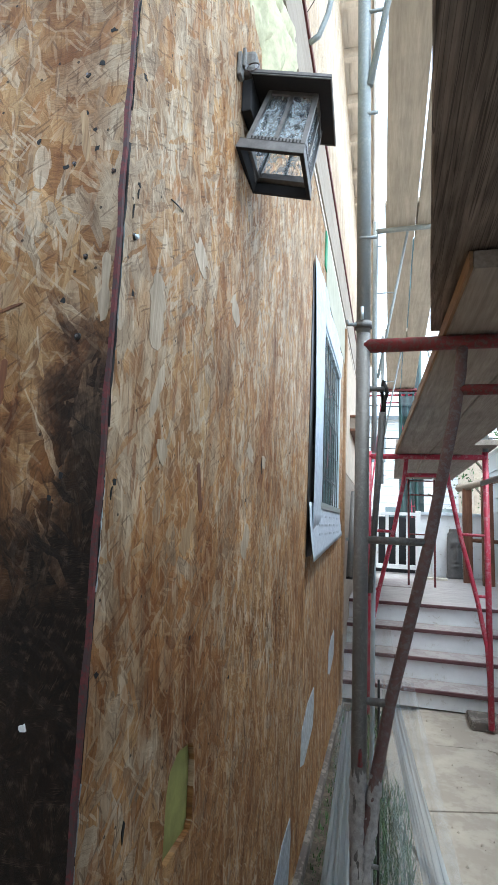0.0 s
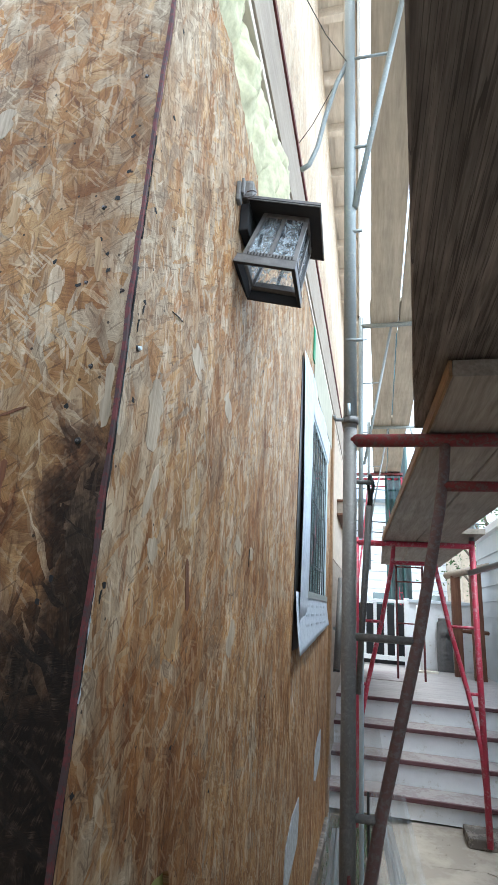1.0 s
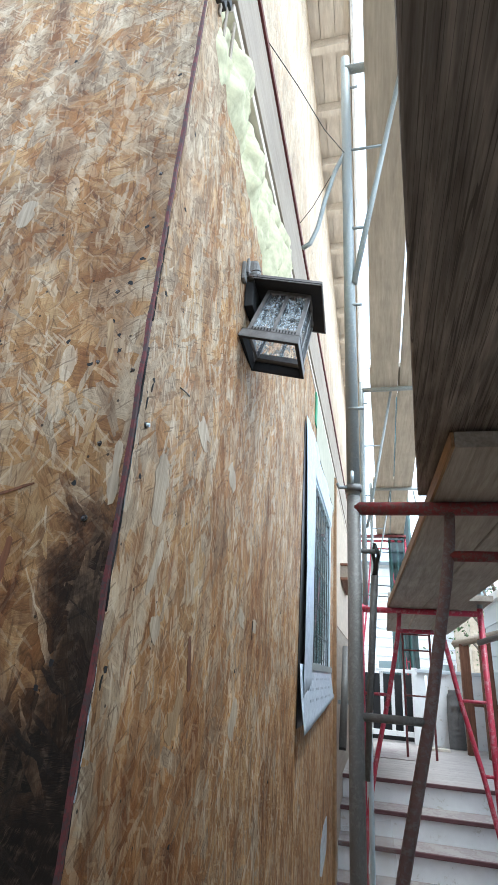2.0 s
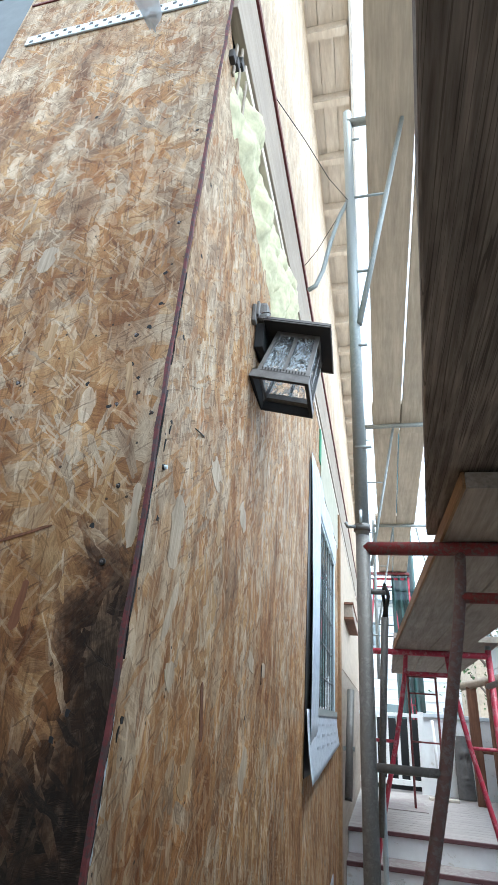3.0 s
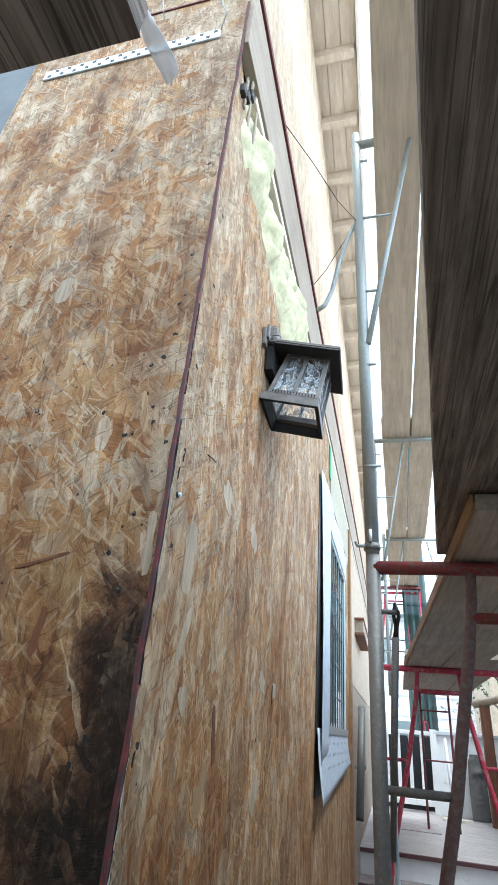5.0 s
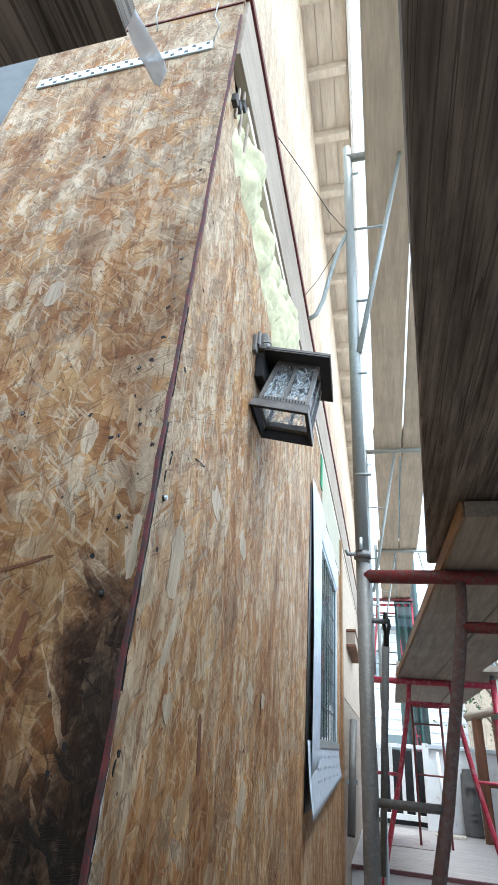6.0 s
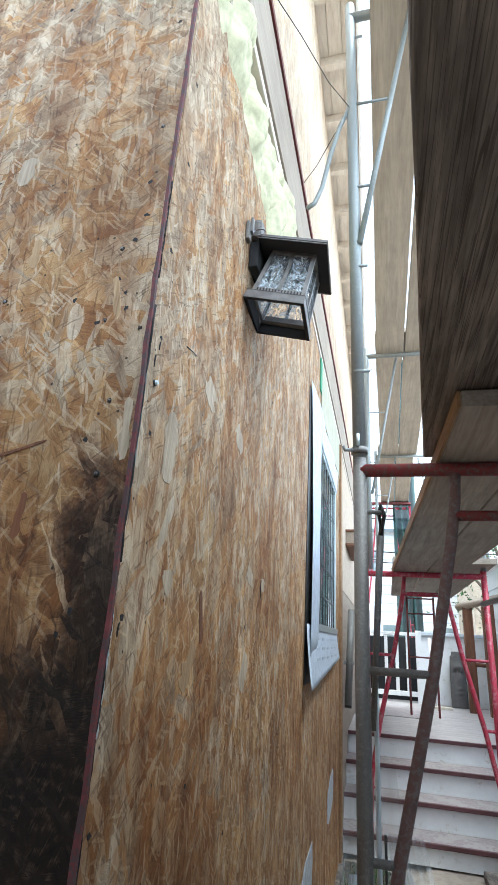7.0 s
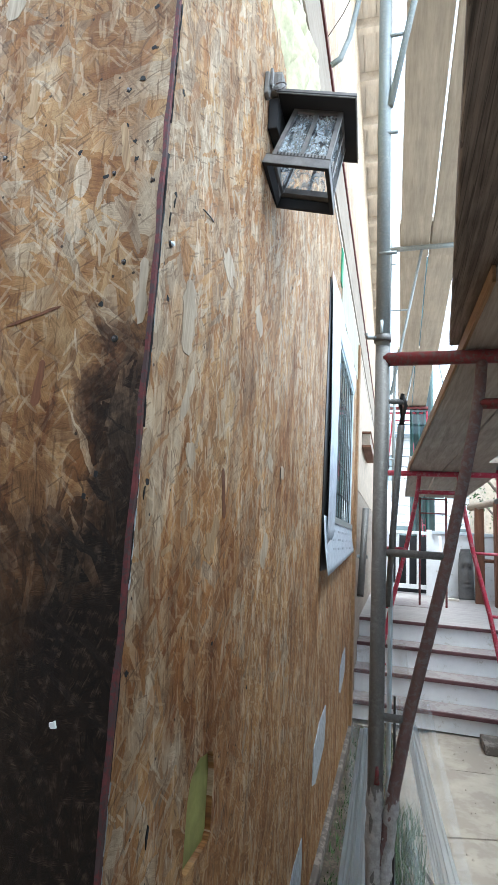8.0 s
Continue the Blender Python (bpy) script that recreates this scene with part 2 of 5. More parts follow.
def wood(name, dark, light, axis="y", scale=1.0, rough=0.75, worn=0.4, blotch=0.5, cracks=False):
    m, nt, bsdf = mat(name)
    pos = coords(nt)
    info = nt.nodes.new("ShaderNodeObjectInfo")
    add = nt.nodes.new("ShaderNodeVectorMath")
    nt.links.new(pos, add.inputs[0])
    off = nt.nodes.new("ShaderNodeCombineXYZ")
    for k in range(3):
        nt.links.new(math_node(nt, "MULTIPLY", info.outputs["Random"], 13.0 + 7 * k), off.inputs[k])
    nt.links.new(off.outputs[0], add.inputs[1])
    st = {"x": (2.5, 40, 40), "y": (40, 2.5, 40), "z": (40, 40, 2.5)}[axis]
    at = mapping(nt, add.outputs[0], scale=[a * scale for a in st])
    g = noise_tex(nt, at, 1.0, 6.0, 0.62, 0.6)
    fine = noise_tex(nt, mapping(nt, at, scale=(4, 4, 4)), 1.0, 3.0, 0.6)
    col = ramp(nt, g, [(0.28, dark), (0.72, light)])
    big = noise_tex(nt, add.outputs[0], 3.0, 5.0, 0.65)
    col = mixc(nt, blotch, col, ramp(nt, big, [(0.3, (0.45, 0.42, 0.4)), (0.62, (1.1, 1.08, 1.05))]), "MULTIPLY")
    col = mixc(nt, worn, col, ramp(nt, fine, [(0.3, (0.5, 0.48, 0.46)), (0.6, (1.1, 1.1, 1.1))]), "MULTIPLY")
    height = math_node(nt, "ADD", g, math_node(nt, "MULTIPLY", fine, 0.4))
    if cracks:
        ck = noise_tex(nt, mapping(nt, add.outputs[0], scale=[{40: 26, 2.5: 0.3}[a] for a in st]), 1.0, 3.0, 0.6, 0.0)
        for level in (0.44, 0.5, 0.57):
            ln = math_node(nt, "COMPARE", ck, level)
            ln.node.inputs[2].default_value = 0.006
            col = mixc(nt, math_node(nt, "MULTIPLY", ln, 0.55), col, (0.012, 0.009, 0.007))
            height = math_node(nt, "SUBTRACT", height, ln)
        kn = node(nt, "ShaderNodeTexVoronoi", Scale=1.0, Randomness=1.0)
        nt.links.new(mapping(nt, add.outputs[0], scale=[{40: 5.5, 2.5: 2.6}[a] for a in st]), kn.inputs["Vector"])
        ring = math_node(nt, "SINE", math_node(nt, "MULTIPLY", kn.outputs["Distance"], 95.0))
        near = ramp(nt, kn.outputs["Distance"], [(0.06, (1, 1, 1)), (0.14, (0, 0, 0))])
        col = mixc(nt, math_node(nt, "MULTIPLY", near, math_node(nt, "ADD", math_node(nt, "MULTIPLY", ring, 0.3), 0.45)), col, (0.03, 0.02, 0.015))
    set_color(nt, bsdf, col, rough)
    bump(nt, bsdf, height, 0.6 if cracks else 0.5, 0.004)
    return m


def paint(name, color, rough=0.5, spots=None, amount=0.3, scale=12.0, metal=0.0, vary=0.25):
    """Painted or plain surface with blotches, and flaking to the colour spots where given."""
    m, nt, bsdf = mat(name)
    pos = coords(nt)
    n1 = noise_tex(nt, pos, scale, 6.0, 0.65)
    n2 = noise_tex(nt, pos, scale * 6, 4.0, 0.6)
    lo = tuple(c * (1 - vary) for c in color)
    hi = tuple(min(1, c * (1 + vary * 0.6)) for c in color)
    col = ramp(nt, n1, [(0.3, lo), (0.7, hi)])
    if spots:
        both = math_node(nt, "ADD", math_node(nt, "MULTIPLY", n1, 0.65), math_node(nt, "MULTIPLY", n2, 0.35))
        e = 0.38 + 0.25 * amount
        mask = ramp(nt, both, [(e, (1, 1, 1)), (e + 0.05, (0, 0, 0))])
        col = mixc(nt, mask, col, spots)
    set_color(nt, bsdf, col, rough, metal)
    bump(nt, bsdf, n2, 0.25, 0.002)
    return m


SIDE = [(8, .07, .17, 1), (-30, .05, .13, .55), (42, .055, .13, .5), (-62, .04, .12, .42), (14, .035, .12, .4),
        (70, .03, .1, .3), (-14, .022, .11, .3), (25, .012, .09, .16), (-48, .010, .07, .14)]
FRONT = [(40, .06, .15, 1), (-50, .05, .12, .55), (12, .045, .12, .5), (75, .04, .1, .45), (-25, .034, .1, .4),
         (-80, .026, .09, .3), (30, .016, .1, .16), (-8, .010, .09, .09), (55, .008, .06, .08)]
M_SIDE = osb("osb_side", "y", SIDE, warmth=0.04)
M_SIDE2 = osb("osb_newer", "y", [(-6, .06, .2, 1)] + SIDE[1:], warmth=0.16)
M_UPPER = osb("osb_daylit", "y", SIDE, lit_tint=0.3)
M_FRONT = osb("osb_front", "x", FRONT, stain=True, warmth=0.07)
M_PLY = wood("new_plywood", (0.36, 0.19, 0.07), (0.62, 0.38, 0.17), "z", 1.0, 0.65, 0.3, 0.35)
M_REDEDGE = paint("red_edge_paint", (0.135, 0.032, 0.034), 0.75, (0.07, 0.04, 0.042), 0.36, 40, 0.0, 0.5)
M_TRIM = wood("primed_board", (0.3, 0.25, 0.2), (0.42, 0.355, 0.285), "y", 0.7, 0.7, 0.25, 0.3)
M_REDTRIM = paint("dark_red_paint", (0.12, 0.02, 0.016), 0.6)
M_SOFFIT = wood("soffit_wood", (0.62, 0.55, 0.47), (0.78, 0.72, 0.64), "y", 0.6, 0.7, 0.2, 0.2)
M_INSUL = paint("yellow_fibreglass", (0.6, 0.575, 0.38), 0.95, vary=0.3, scale=30)
M_GALV = paint("galvanised_steel", (0.28, 0.31, 0.31), 0.5, (0.34, 0.36, 0.35), 0.28, 80, 0.3, 0.4)
M_POLE = paint("worn_grey_tube", (0.17, 0.165, 0.157), 0.55, (0.22, 0.215, 0.205), 0.3, 70, 0.2, 0.5)
M_RED = paint("worn_red_tube", (0.19, 0.022, 0.028), 0.5, (0.13, 0.075, 0.07), 0.3, 70, 0.0)
M_LEG = paint("dirty_brown_tube", (0.16, 0.09, 0.083), 0.6, (0.19, 0.155, 0.15), 0.3, 80, 0.0)
M_REDFAR = paint("bright_red_tube", (0.43, 0.035, 0.07), 0.45, (0.46, 0.16, 0.19), 0.2, 30)
M_PLANK = wood("weathered_plank", (0.085, 0.068, 0.056), (0.34, 0.28, 0.235), "y", 1.0, 0.85, 0.8, 0.6, True)
M_PLANK2 = wood("grey_plank", (0.26, 0.22, 0.18), (0.44, 0.385, 0.325), "y", 0.8, 0.8, 0.4, 0.3)
M_PLANK3 = wood("pale_plank", (0.36, 0.315, 0.25), (0.52, 0.455, 0.365), "y", 0.5, 0.8, 0.25, 0.25)
M_EDGE = wood("cut_plank_edge", (0.25, 0.14, 0.065), (0.4, 0.25, 0.13), "y", 1.0)
M_SLATE = paint("slate_grey_wall", (0.11, 0.125, 0.135), 0.8, vary=0.2, scale=5)
M_WHITE = paint("white_paint", (0.82, 0.83, 0.84), 0.5, (0.62, 0.6, 0.57), -0.05, 8, vary=0.07)
M_TREAD = paint("dusty_red_tread", (0.33, 0.28, 0.275), 0.8, (0.4, 0.36, 0.345), 0.4, 6)
M_NOSE = paint("maroon_nosing", (0.11, 0.045, 0.05), 0.6, vary=0.2)
M_DECK = wood("grey_deck", (0.4, 0.365, 0.355), (0.48, 0.445, 0.43), "x", 0.6, 0.8, 0.2, 0.3)
M_BLACK = paint("black_metal", (0.018, 0.016, 0.015), 0.45, vary=0.2)
M_GRASS = paint("grass_blade", (0.06, 0.12, 0.035), 0.7, vary=0.5, scale=6)
M_LEAF = paint("leaf", (0.06, 0.12, 0.035), 0.6, vary=0.5, scale=3)
M_BARK = paint("bark", (0.12, 0.09, 0.07), 0.9, vary=0.4)
M_BROWN = wood("brown_timber", (0.12, 0.05, 0.028), (0.24, 0.11, 0.06), "z", 1.0)
M_TAPE = paint("grey_blue_patch", (0.5, 0.55, 0.6), 0.4, (0.33, 0.36, 0.4), 0.35, 40)
M_SLAB = paint("old_concrete_slab", (0.41, 0.355, 0.29), 0.9, (0.34, 0.29, 0.235), 0.3, 4)
M_BRONZE = paint("bronze_lantern", (0.17, 0.162, 0.157), 0.5, vary=0.3, scale=40, metal=0.4)
M_STRAP = paint("pale_metal_strap", (0.6, 0.68, 0.72), 0.4, vary=0.1, metal=0.2)
M_NAIL = paint("steel_nail", (0.2, 0.2, 0.21), 0.35, (0.08, 0.05, 0.04), 0.3, 90, 0.8)
M_PAPER = paint("print_mark", (0.66, 0.69, 0.75), 0.6)
M_FOUND = paint("rough_foundation", (0.23, 0.2, 0.17), 0.95, (0.12, 0.1, 0.085), 0.45, 12)
M_GREEN = paint("green_tape", (0.05, 0.3, 0.15), 0.6)
M_BLUEROOF = paint("blue_grey_roof", (0.4, 0.48, 0.56), 0.7)
M_PEACH = paint("peach_render", (0.52, 0.43, 0.33), 0.8)
M_RIBBON = paint("white_plastic", (0.85, 0.87, 0.89), 0.4, vary=0.1)
M_FOAM = paint("lime_foam", (0.32, 0.32, 0.1), 0.9, vary=0.3, scale=14)
M_NET, nnt, nb = mat("green_netting")
nb.inputs["Base Color"].default_value = (0.018, 0.06, 0.055, 1)
nb.inputs["Roughness"].default_value = 0.8
nb.inputs["Alpha"].default_value = 0.95
def film_material(name, thin, thick):
    m, nt, bsdf = mat(name)
    bsdf.inputs["Base Color"].default_value = (0.78, 0.86, 0.92, 1)
    bsdf.inputs["Roughness"].default_value = 0.25
    fold = noise_tex(nt, mapping(nt, coords(nt), scale=(8, 8, 1.6)), 1.0, 3.0, 0.5)
    nt.links.new(ramp(nt, fold, [(0.35, (thin, thin, thin)), (0.62, (thick, thick, thick))]), bsdf.inputs["Alpha"])
    bump(nt, bsdf, fold, 0.25, 0.02)
    return m


M_FILM = film_material("clear_plastic_film", 0.1, 0.28)
M_FOLD = film_material("folded_plastic_film", 0.36, 0.6)
M_SEED, snt, sb = mat("seeded_glass")
sb.inputs["Base Color"].default_value = (0.52, 0.58, 0.62, 1)
sb.inputs["Roughness"].default_value = 0.08
sb.inputs["Alpha"].default_value = 0.42
ripple = noise_tex(snt, mapping(snt, coords(snt), (2, 3, 1), scale=(60, 60, 32)), 1.0, 1.5, 0.5, 1.6)
snt.links.new(ramp(snt, ripple, [(0.36, (0.03, 0.03, 0.03)), (0.5, (0.24, 0.24, 0.24)), (0.66, (0.48, 0.48, 0.48))]), sb.inputs["Alpha"])
bump(snt, sb, noise_tex(snt, mapping(snt, coords(snt), scale=(60, 60, 30)), 1.0, 1.5, 0.5, 1.6), 0.3, 0.006)
M_RIBBON.node_tree.nodes["Principled BSDF"].inputs["Alpha"].default_value = 0.6
M_STRAND_RED = wood("red_brown_strand", (0.12, 0.045, 0.02), (0.26, 0.11, 0.05), "z", 2.0, 0.75, 0.5, 0.5)
M_STRAND_PALE = wood("bleached_strand", (0.36, 0.285, 0.2), (0.57, 0.475, 0.36), "z", 2.0, 0.75, 0.5, 0.5)
M_STRAND_TAN = wood("tan_strand", (0.33, 0.2, 0.1), (0.54, 0.38, 0.21), "z", 2.0, 0.75, 0.5, 0.5)
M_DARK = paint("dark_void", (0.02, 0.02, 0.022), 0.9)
M_SIDING = paint("grey_blue_siding", (0.57, 0.62, 0.67), 0.6, vary=0.06, scale=4)
M_GROUND = paint("packed_dirt", (0.4, 0.345, 0.28), 0.9, (0.31, 0.26, 0.21), 0.3, 2.5)
M_STONE = paint("grey_stone", (0.15, 0.147, 0.145), 0.95, vary=0.2, scale=30)
M_PRINT = paint("faint_print", (0.45, 0.505, 0.585), 0.5)
M_SOIL = paint("dark_soil", (0.13, 0.1, 0.072), 0.95, (0.07, 0.055, 0.04), 0.4, 18)
M_YARD = paint("bounce_wall", (0.5, 0.5, 0.49), 0.9, vary=0.15, scale=3)
M_CREAM = paint("cream_sheathing", (0.43, 0.41, 0.31), 0.7, vary=0.15, scale=9)
M_SPLATTER = paint("dried_cement", (0.42, 0.41, 0.395), 0.95, (0.33, 0.32, 0.31), 0.3, 60)
M_WRAP = paint("white_wrap", (0.5, 0.56, 0.64), 0.45, (0.4, 0.46, 0.55), 0.3, 30, vary=0.08)


# ---- mesh helpers ----
def link_mesh(name, bm, material, parent=None, label=""):
    me = bpy.data.meshes.new(name)
    bmesh.ops.recalc_face_normals(bm, faces=bm.faces)
    bm.to_mesh(me)
    bm.free()
    me.materials.append(material)
    ob = new(name, me)
    if parent:
        ob.parent = parent
    if label:
        ob["label"] = label
    return ob


def part(name, bm, material, parent, label=""):
    return link_mesh(name, bm, material, parent, label)


def empty(name, at, label, category, group="", kind=""):
    ob = new(name)
    ob.location = at
    return tagged(ob, label, category, group, kind)


def box_into(bm, lo, hi, bevel=0.0):
    c = [(a + b) / 2 for a, b in zip(lo, hi)]
    s = [abs(b - a) for a, b in zip(lo, hi)]
    r = bmesh.ops.create_cube(bm, size=1, matrix=Matrix.Translation(c) @ Matrix.Diagonal((*s, 1)))
    if bevel:
        edges = list({e for v in r["verts"] for e in v.link_edges})
        bmesh.ops.bevel(bm, geom=edges, offset=bevel, segments=2, affect="EDGES", profile=0.6)
    return r["verts"]


def box(lo, hi, bevel=0.0):
    bm = bmesh.new()
    box_into(bm, lo, hi, bevel)
    return bm


def tube_into(bm, a, b, r, r2=None, seg=14):
    a, b = Vector(a), Vector(b)
    d = b - a
    m = Matrix.Translation((a + b) / 2) @ d.to_track_quat("Z", "Y").to_matrix().to_4x4()
    res = bmesh.ops.create_cone(bm, cap_ends=True, segments=seg, radius1=r, radius2=r if r2 is None else r2, depth=d.length, matrix=m)
    for v in res["verts"]:
        for f in v.link_faces:
            f.smooth = len(f.verts) == 4
    return res["verts"]


def tube(a, b, r, r2=None, seg=14):
    bm = bmesh.new()
    tube_into(bm, a, b, r, r2, seg)
    return bm


def wire(points, r, seg=8):
    """A bent rod through the points."""
    bm = bmesh.new()
    pts = [Vector(p) for p in points]
    rings = []
    for i, p in enumerate(pts):
        d = (pts[min(i + 1, len(pts) - 1)] - pts[max(i - 1, 0)]).normalized()
        q = d.to_track_quat("Z", "Y")
        rings.append([bm.verts.new(p + q @ Vector((r * math.cos(k * 2 * math.pi / seg), r * math.sin(k * 2 * math.pi / seg), 0))) for k in range(seg)])
    for a, b in zip(rings, rings[1:]):
        for k in range(seg):
            bm.faces.new((a[k], a[(k + 1) % seg], b[(k + 1) % seg], b[k])).smooth = True
    bm.faces.new(rings[0])
    bm.faces.new(rings[-1])
    return bm


def sheet(outer, holes, depth, to3d):
    """A board of that thickness with holes through it; outer and holes are loops of (u, v), to3d(u, v, d) places them."""
    bm = bmesh.new()
    edges = []
    for loop in (outer, *holes):
        vs = [bm.verts.new(to3d(u, v, 0)) for u, v in loop]
        edges += [bm.edges.new((a, b)) for a, b in zip(vs, vs[1:] + vs[:1])]
    bmesh.ops.triangle_fill(bm, edges=edges, use_beauty=True)
    faces = list(bm.faces)
    r = bmesh.ops.extrude_face_region(bm, geom=faces)
    shift = Vector(to3d(0, 0, depth)) - Vector(to3d(0, 0, 0))
    for v in [g for g in r["geom"] if isinstance(g, bmesh.types.BMVert)]:
        v.co += shift
    return bm


def jag(u0, v0, u1, v1, n, amp, rng):
    """Points from one corner to the next along a torn edge."""
    out = []
    for i in range(n):
        f = i / n
        a = amp if i else 0
        out.append((u0 + (u1 - u0) * f + rng.uniform(-a, a) * abs(v1 - v0), v0 + (v1 - v0) * f + rng.uniform(-a, a)))
    return out


# ---- ground ----
rng = random.Random(4)
bm = bmesh.new()
bmesh.ops.create_grid(bm, x_segments=60, y_segments=60, size=1)
for v in bm.verts:
    x, y = v.co.x, v.co.y
    v.co.x, v.co.y = 0.6 + 60 * x * abs(x) ** 1.6, 2 + 60 * y * abs(y) ** 1.6
    v.co.z = 0.02 * (noise.noise(Vector((v.co.x * 1.5, v.co.y * 1.5, 0))) - 0.3) if v.co.length < 8 else -0.02
tagged(link_mesh("ground", bm, M_GROUND), "pale packed dirt yard beside the house", "ground", kind="structure")


# ---- the house: boards on two faces that meet at a corner ----
def on_side(u, v, d):
    return (-d, u, v)


def on_front(u, v, d):
    return (u, d, v)


slot = []
for cu, cv, r, a0 in ((0.372, 1.006, 0.048, 0), (0.338, 1.006, 0.048, 90), (0.306, 0.911, 0.016, 180), (0.404, 0.911, 0.016, 270)):
    slot += [(cu + r * math.cos(radians(a0 + 15 * k)), cv + r * math.sin(radians(a0 + 15 * k))) for k in range(7)]
slot = [(u + rng.uniform(-.002, .002), v + rng.uniform(-.003, .003)) for u, v in slot]
rt = random.Random(8)
top = jag(1.765, 3.12, 0.95, 3.02, 8, 0.008, rt) + jag(0.95, 3.0, 0.72, 2.76, 8, 0.012, rt) + jag(0.72, 2.76, 0.36, 2.8, 8, 0.012, rt) + \
    jag(0.36, 2.8, 0.1, 2.97, 8, 0.012, rt) + jag(0.1, 2.97, 0.02, 3.08, 3, 0.005, rt)
side_outer = [(0.0115, -0.02), (1.765, -0.02)] + top + [(0.0115, 3.08)]
house = empty("wall_side", (0, 0, 0), "weathered strand-board house wall with a cut slot", "wall", kind="structure")
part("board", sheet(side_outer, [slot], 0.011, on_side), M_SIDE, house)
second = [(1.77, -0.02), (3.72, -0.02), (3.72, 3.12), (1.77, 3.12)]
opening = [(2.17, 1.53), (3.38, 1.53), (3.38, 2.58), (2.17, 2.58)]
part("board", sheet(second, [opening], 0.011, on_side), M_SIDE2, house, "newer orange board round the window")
part("upper_board", sheet([(0.0115, 3.545), (9, 3.545), (9, 4.4), (3.4, 5.22), (0.0115, 5.75)], [], 0.011, on_side), M_UPPER, house, "upper board with full daylight painted into its pale colour")
# black sheet inside the wall stands in for the cavity's shade
part("cavity_shade", box((-0.14, 0.03, -0.02), (-0.13, 9, 6)), M_DARK, house)
part("wrap_above_window", box((0.001, 2.3, 2.78), (0.006, 3.7, 3.125)), M_CREAM, house, "cream sheathing sheet")
part("green_tape", box((0.001, 2.22, 2.9), (0.008, 2.29, 3.12)), M_GREEN, house, "green tape edge")
part("corner_board", box((-0.02, 3.725, -0.02), (0.02, 3.86, 3.1), 0.003), M_EDGE, house)
part("far_wall", box((-0.1, 3.865, -0.02), (-0.004, 9, 1.9)), M_TRIM, house, "grey-beige boards past the corner board")
part("far_wall", box((-0.1, 3.865, 1.904), (0.0, 9, 3.12)), M_PEACH, house, "bare cream boards past the window")
part("foundation", box((-0.1, 0.02, -0.05), (0.028, 3.86, 0.075), 0.012), M_FOUND, house)
part("foam_fill", box((-0.06, 0.28, 0.82), (-0.0118, 0.46, 1.1), 0.002), M_FOAM, house, "lime-coloured foam inside the slot")
# black box behind the foam paints the slot's depth dark
bw = part("slot_shade", box((-0.128, 0.2, 0.7), (-0.062, 0.5, 1.2)), M_DARK, house)

front = empty("wall_front", (-0.35, 0, 0), "strand-board wall end with black mould beside the corner", "wall", kind="structure")
front.matrix_world = Matrix.Translation((0, 0, 0))
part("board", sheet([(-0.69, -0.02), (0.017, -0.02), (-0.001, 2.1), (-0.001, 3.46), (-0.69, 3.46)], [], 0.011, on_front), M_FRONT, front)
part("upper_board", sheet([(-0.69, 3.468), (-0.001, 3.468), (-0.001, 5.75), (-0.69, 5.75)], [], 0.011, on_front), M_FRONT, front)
part("red_seam", box((-0.69, -0.004, 3.46), (0.0, 0.006, 3.468)), M_REDTRIM, front)
part("return_wall", box((-0.70, 0.0, -0.02), (-0.692, 3.0, 5.7)), M_SIDE, front)
bm = bmesh.new()
prev = None
rc = random.Random(2)
for i in range(60):
    z = -0.02 + 3.4 * i / 59
    w = 0.0045 + rc.uniform(-0.0012, 0.0012)
    dx, dy = rc.uniform(-.0012, .0012) + 0.0085 * max(0.0, 2.1 - z), rc.uniform(-.0008, .0008)
    ring = [bm.verts.new((x + dx, y + dy, z)) for x, y in ((-w, -0.0015), (0.0015, -0.0015), (0.0015, w), (-w, w))]
    if prev:
        for k in range(4):
            bm.faces.new((prev[k], prev[(k + 1) % 4], ring[(k + 1) % 4], ring[k]))
    else:
        bm.faces.new(ring)
    prev = ring
bm.faces.new(prev)
part("corner_edge", bm, M_REDEDGE, front, "dark red painted board edge, flaking")
# the side board stands off the corner: a dark gap with slivers of flaked paint
for z0, z1, y0, wide, material in ((1.56, 1.95, 0.0062, 0.0024, M_DARK), (1.20, 1.5, 0.006, 0.0018, M_DARK), (1.66, 1.86, 0.0085, 0.0016, M_GALV), (1.36, 1.5, 0.0078, 0.0015, M_STRAP),
                                   (2.0, 2.2, 0.006, 0.0014, M_DARK), (0.95, 1.15, 0.0062, 0.002, M_GALV)):
    n = 14
    pts = [(0.0012 + 0.0075 * max(0.0, 2.1 - z0 - (z1 - z0) * k / n), y0 + 0.0012 * math.sin(k * 1.7 + z0 * 9), z0 + (z1 - z0) * k / n) for k in range(n + 1)]
    part("edge_sliver", wire(pts, wide, 6), material, front)

# belly band, red edge, insulation
band = empty("belly_band", (0, 0, 3.3), "primed horizontal board with a dark red lower edge", "trim", kind="structure")
band.matrix_world = Matrix.Identity(4)
part("board", box((-0.02, 0.0115, 3.17), (0.012, 9, 3.50), 0.003), M_TRIM, band)
part("batten", box((-0.03, 0.15, 3.13), (0.004, 9, 3.165), 0.003), M_SOFFIT, band)
part("red_edge", box((-0.02, -0.01, 3.505), (0.02, 9, 3.54), 0.002), M_REDTRIM, band)


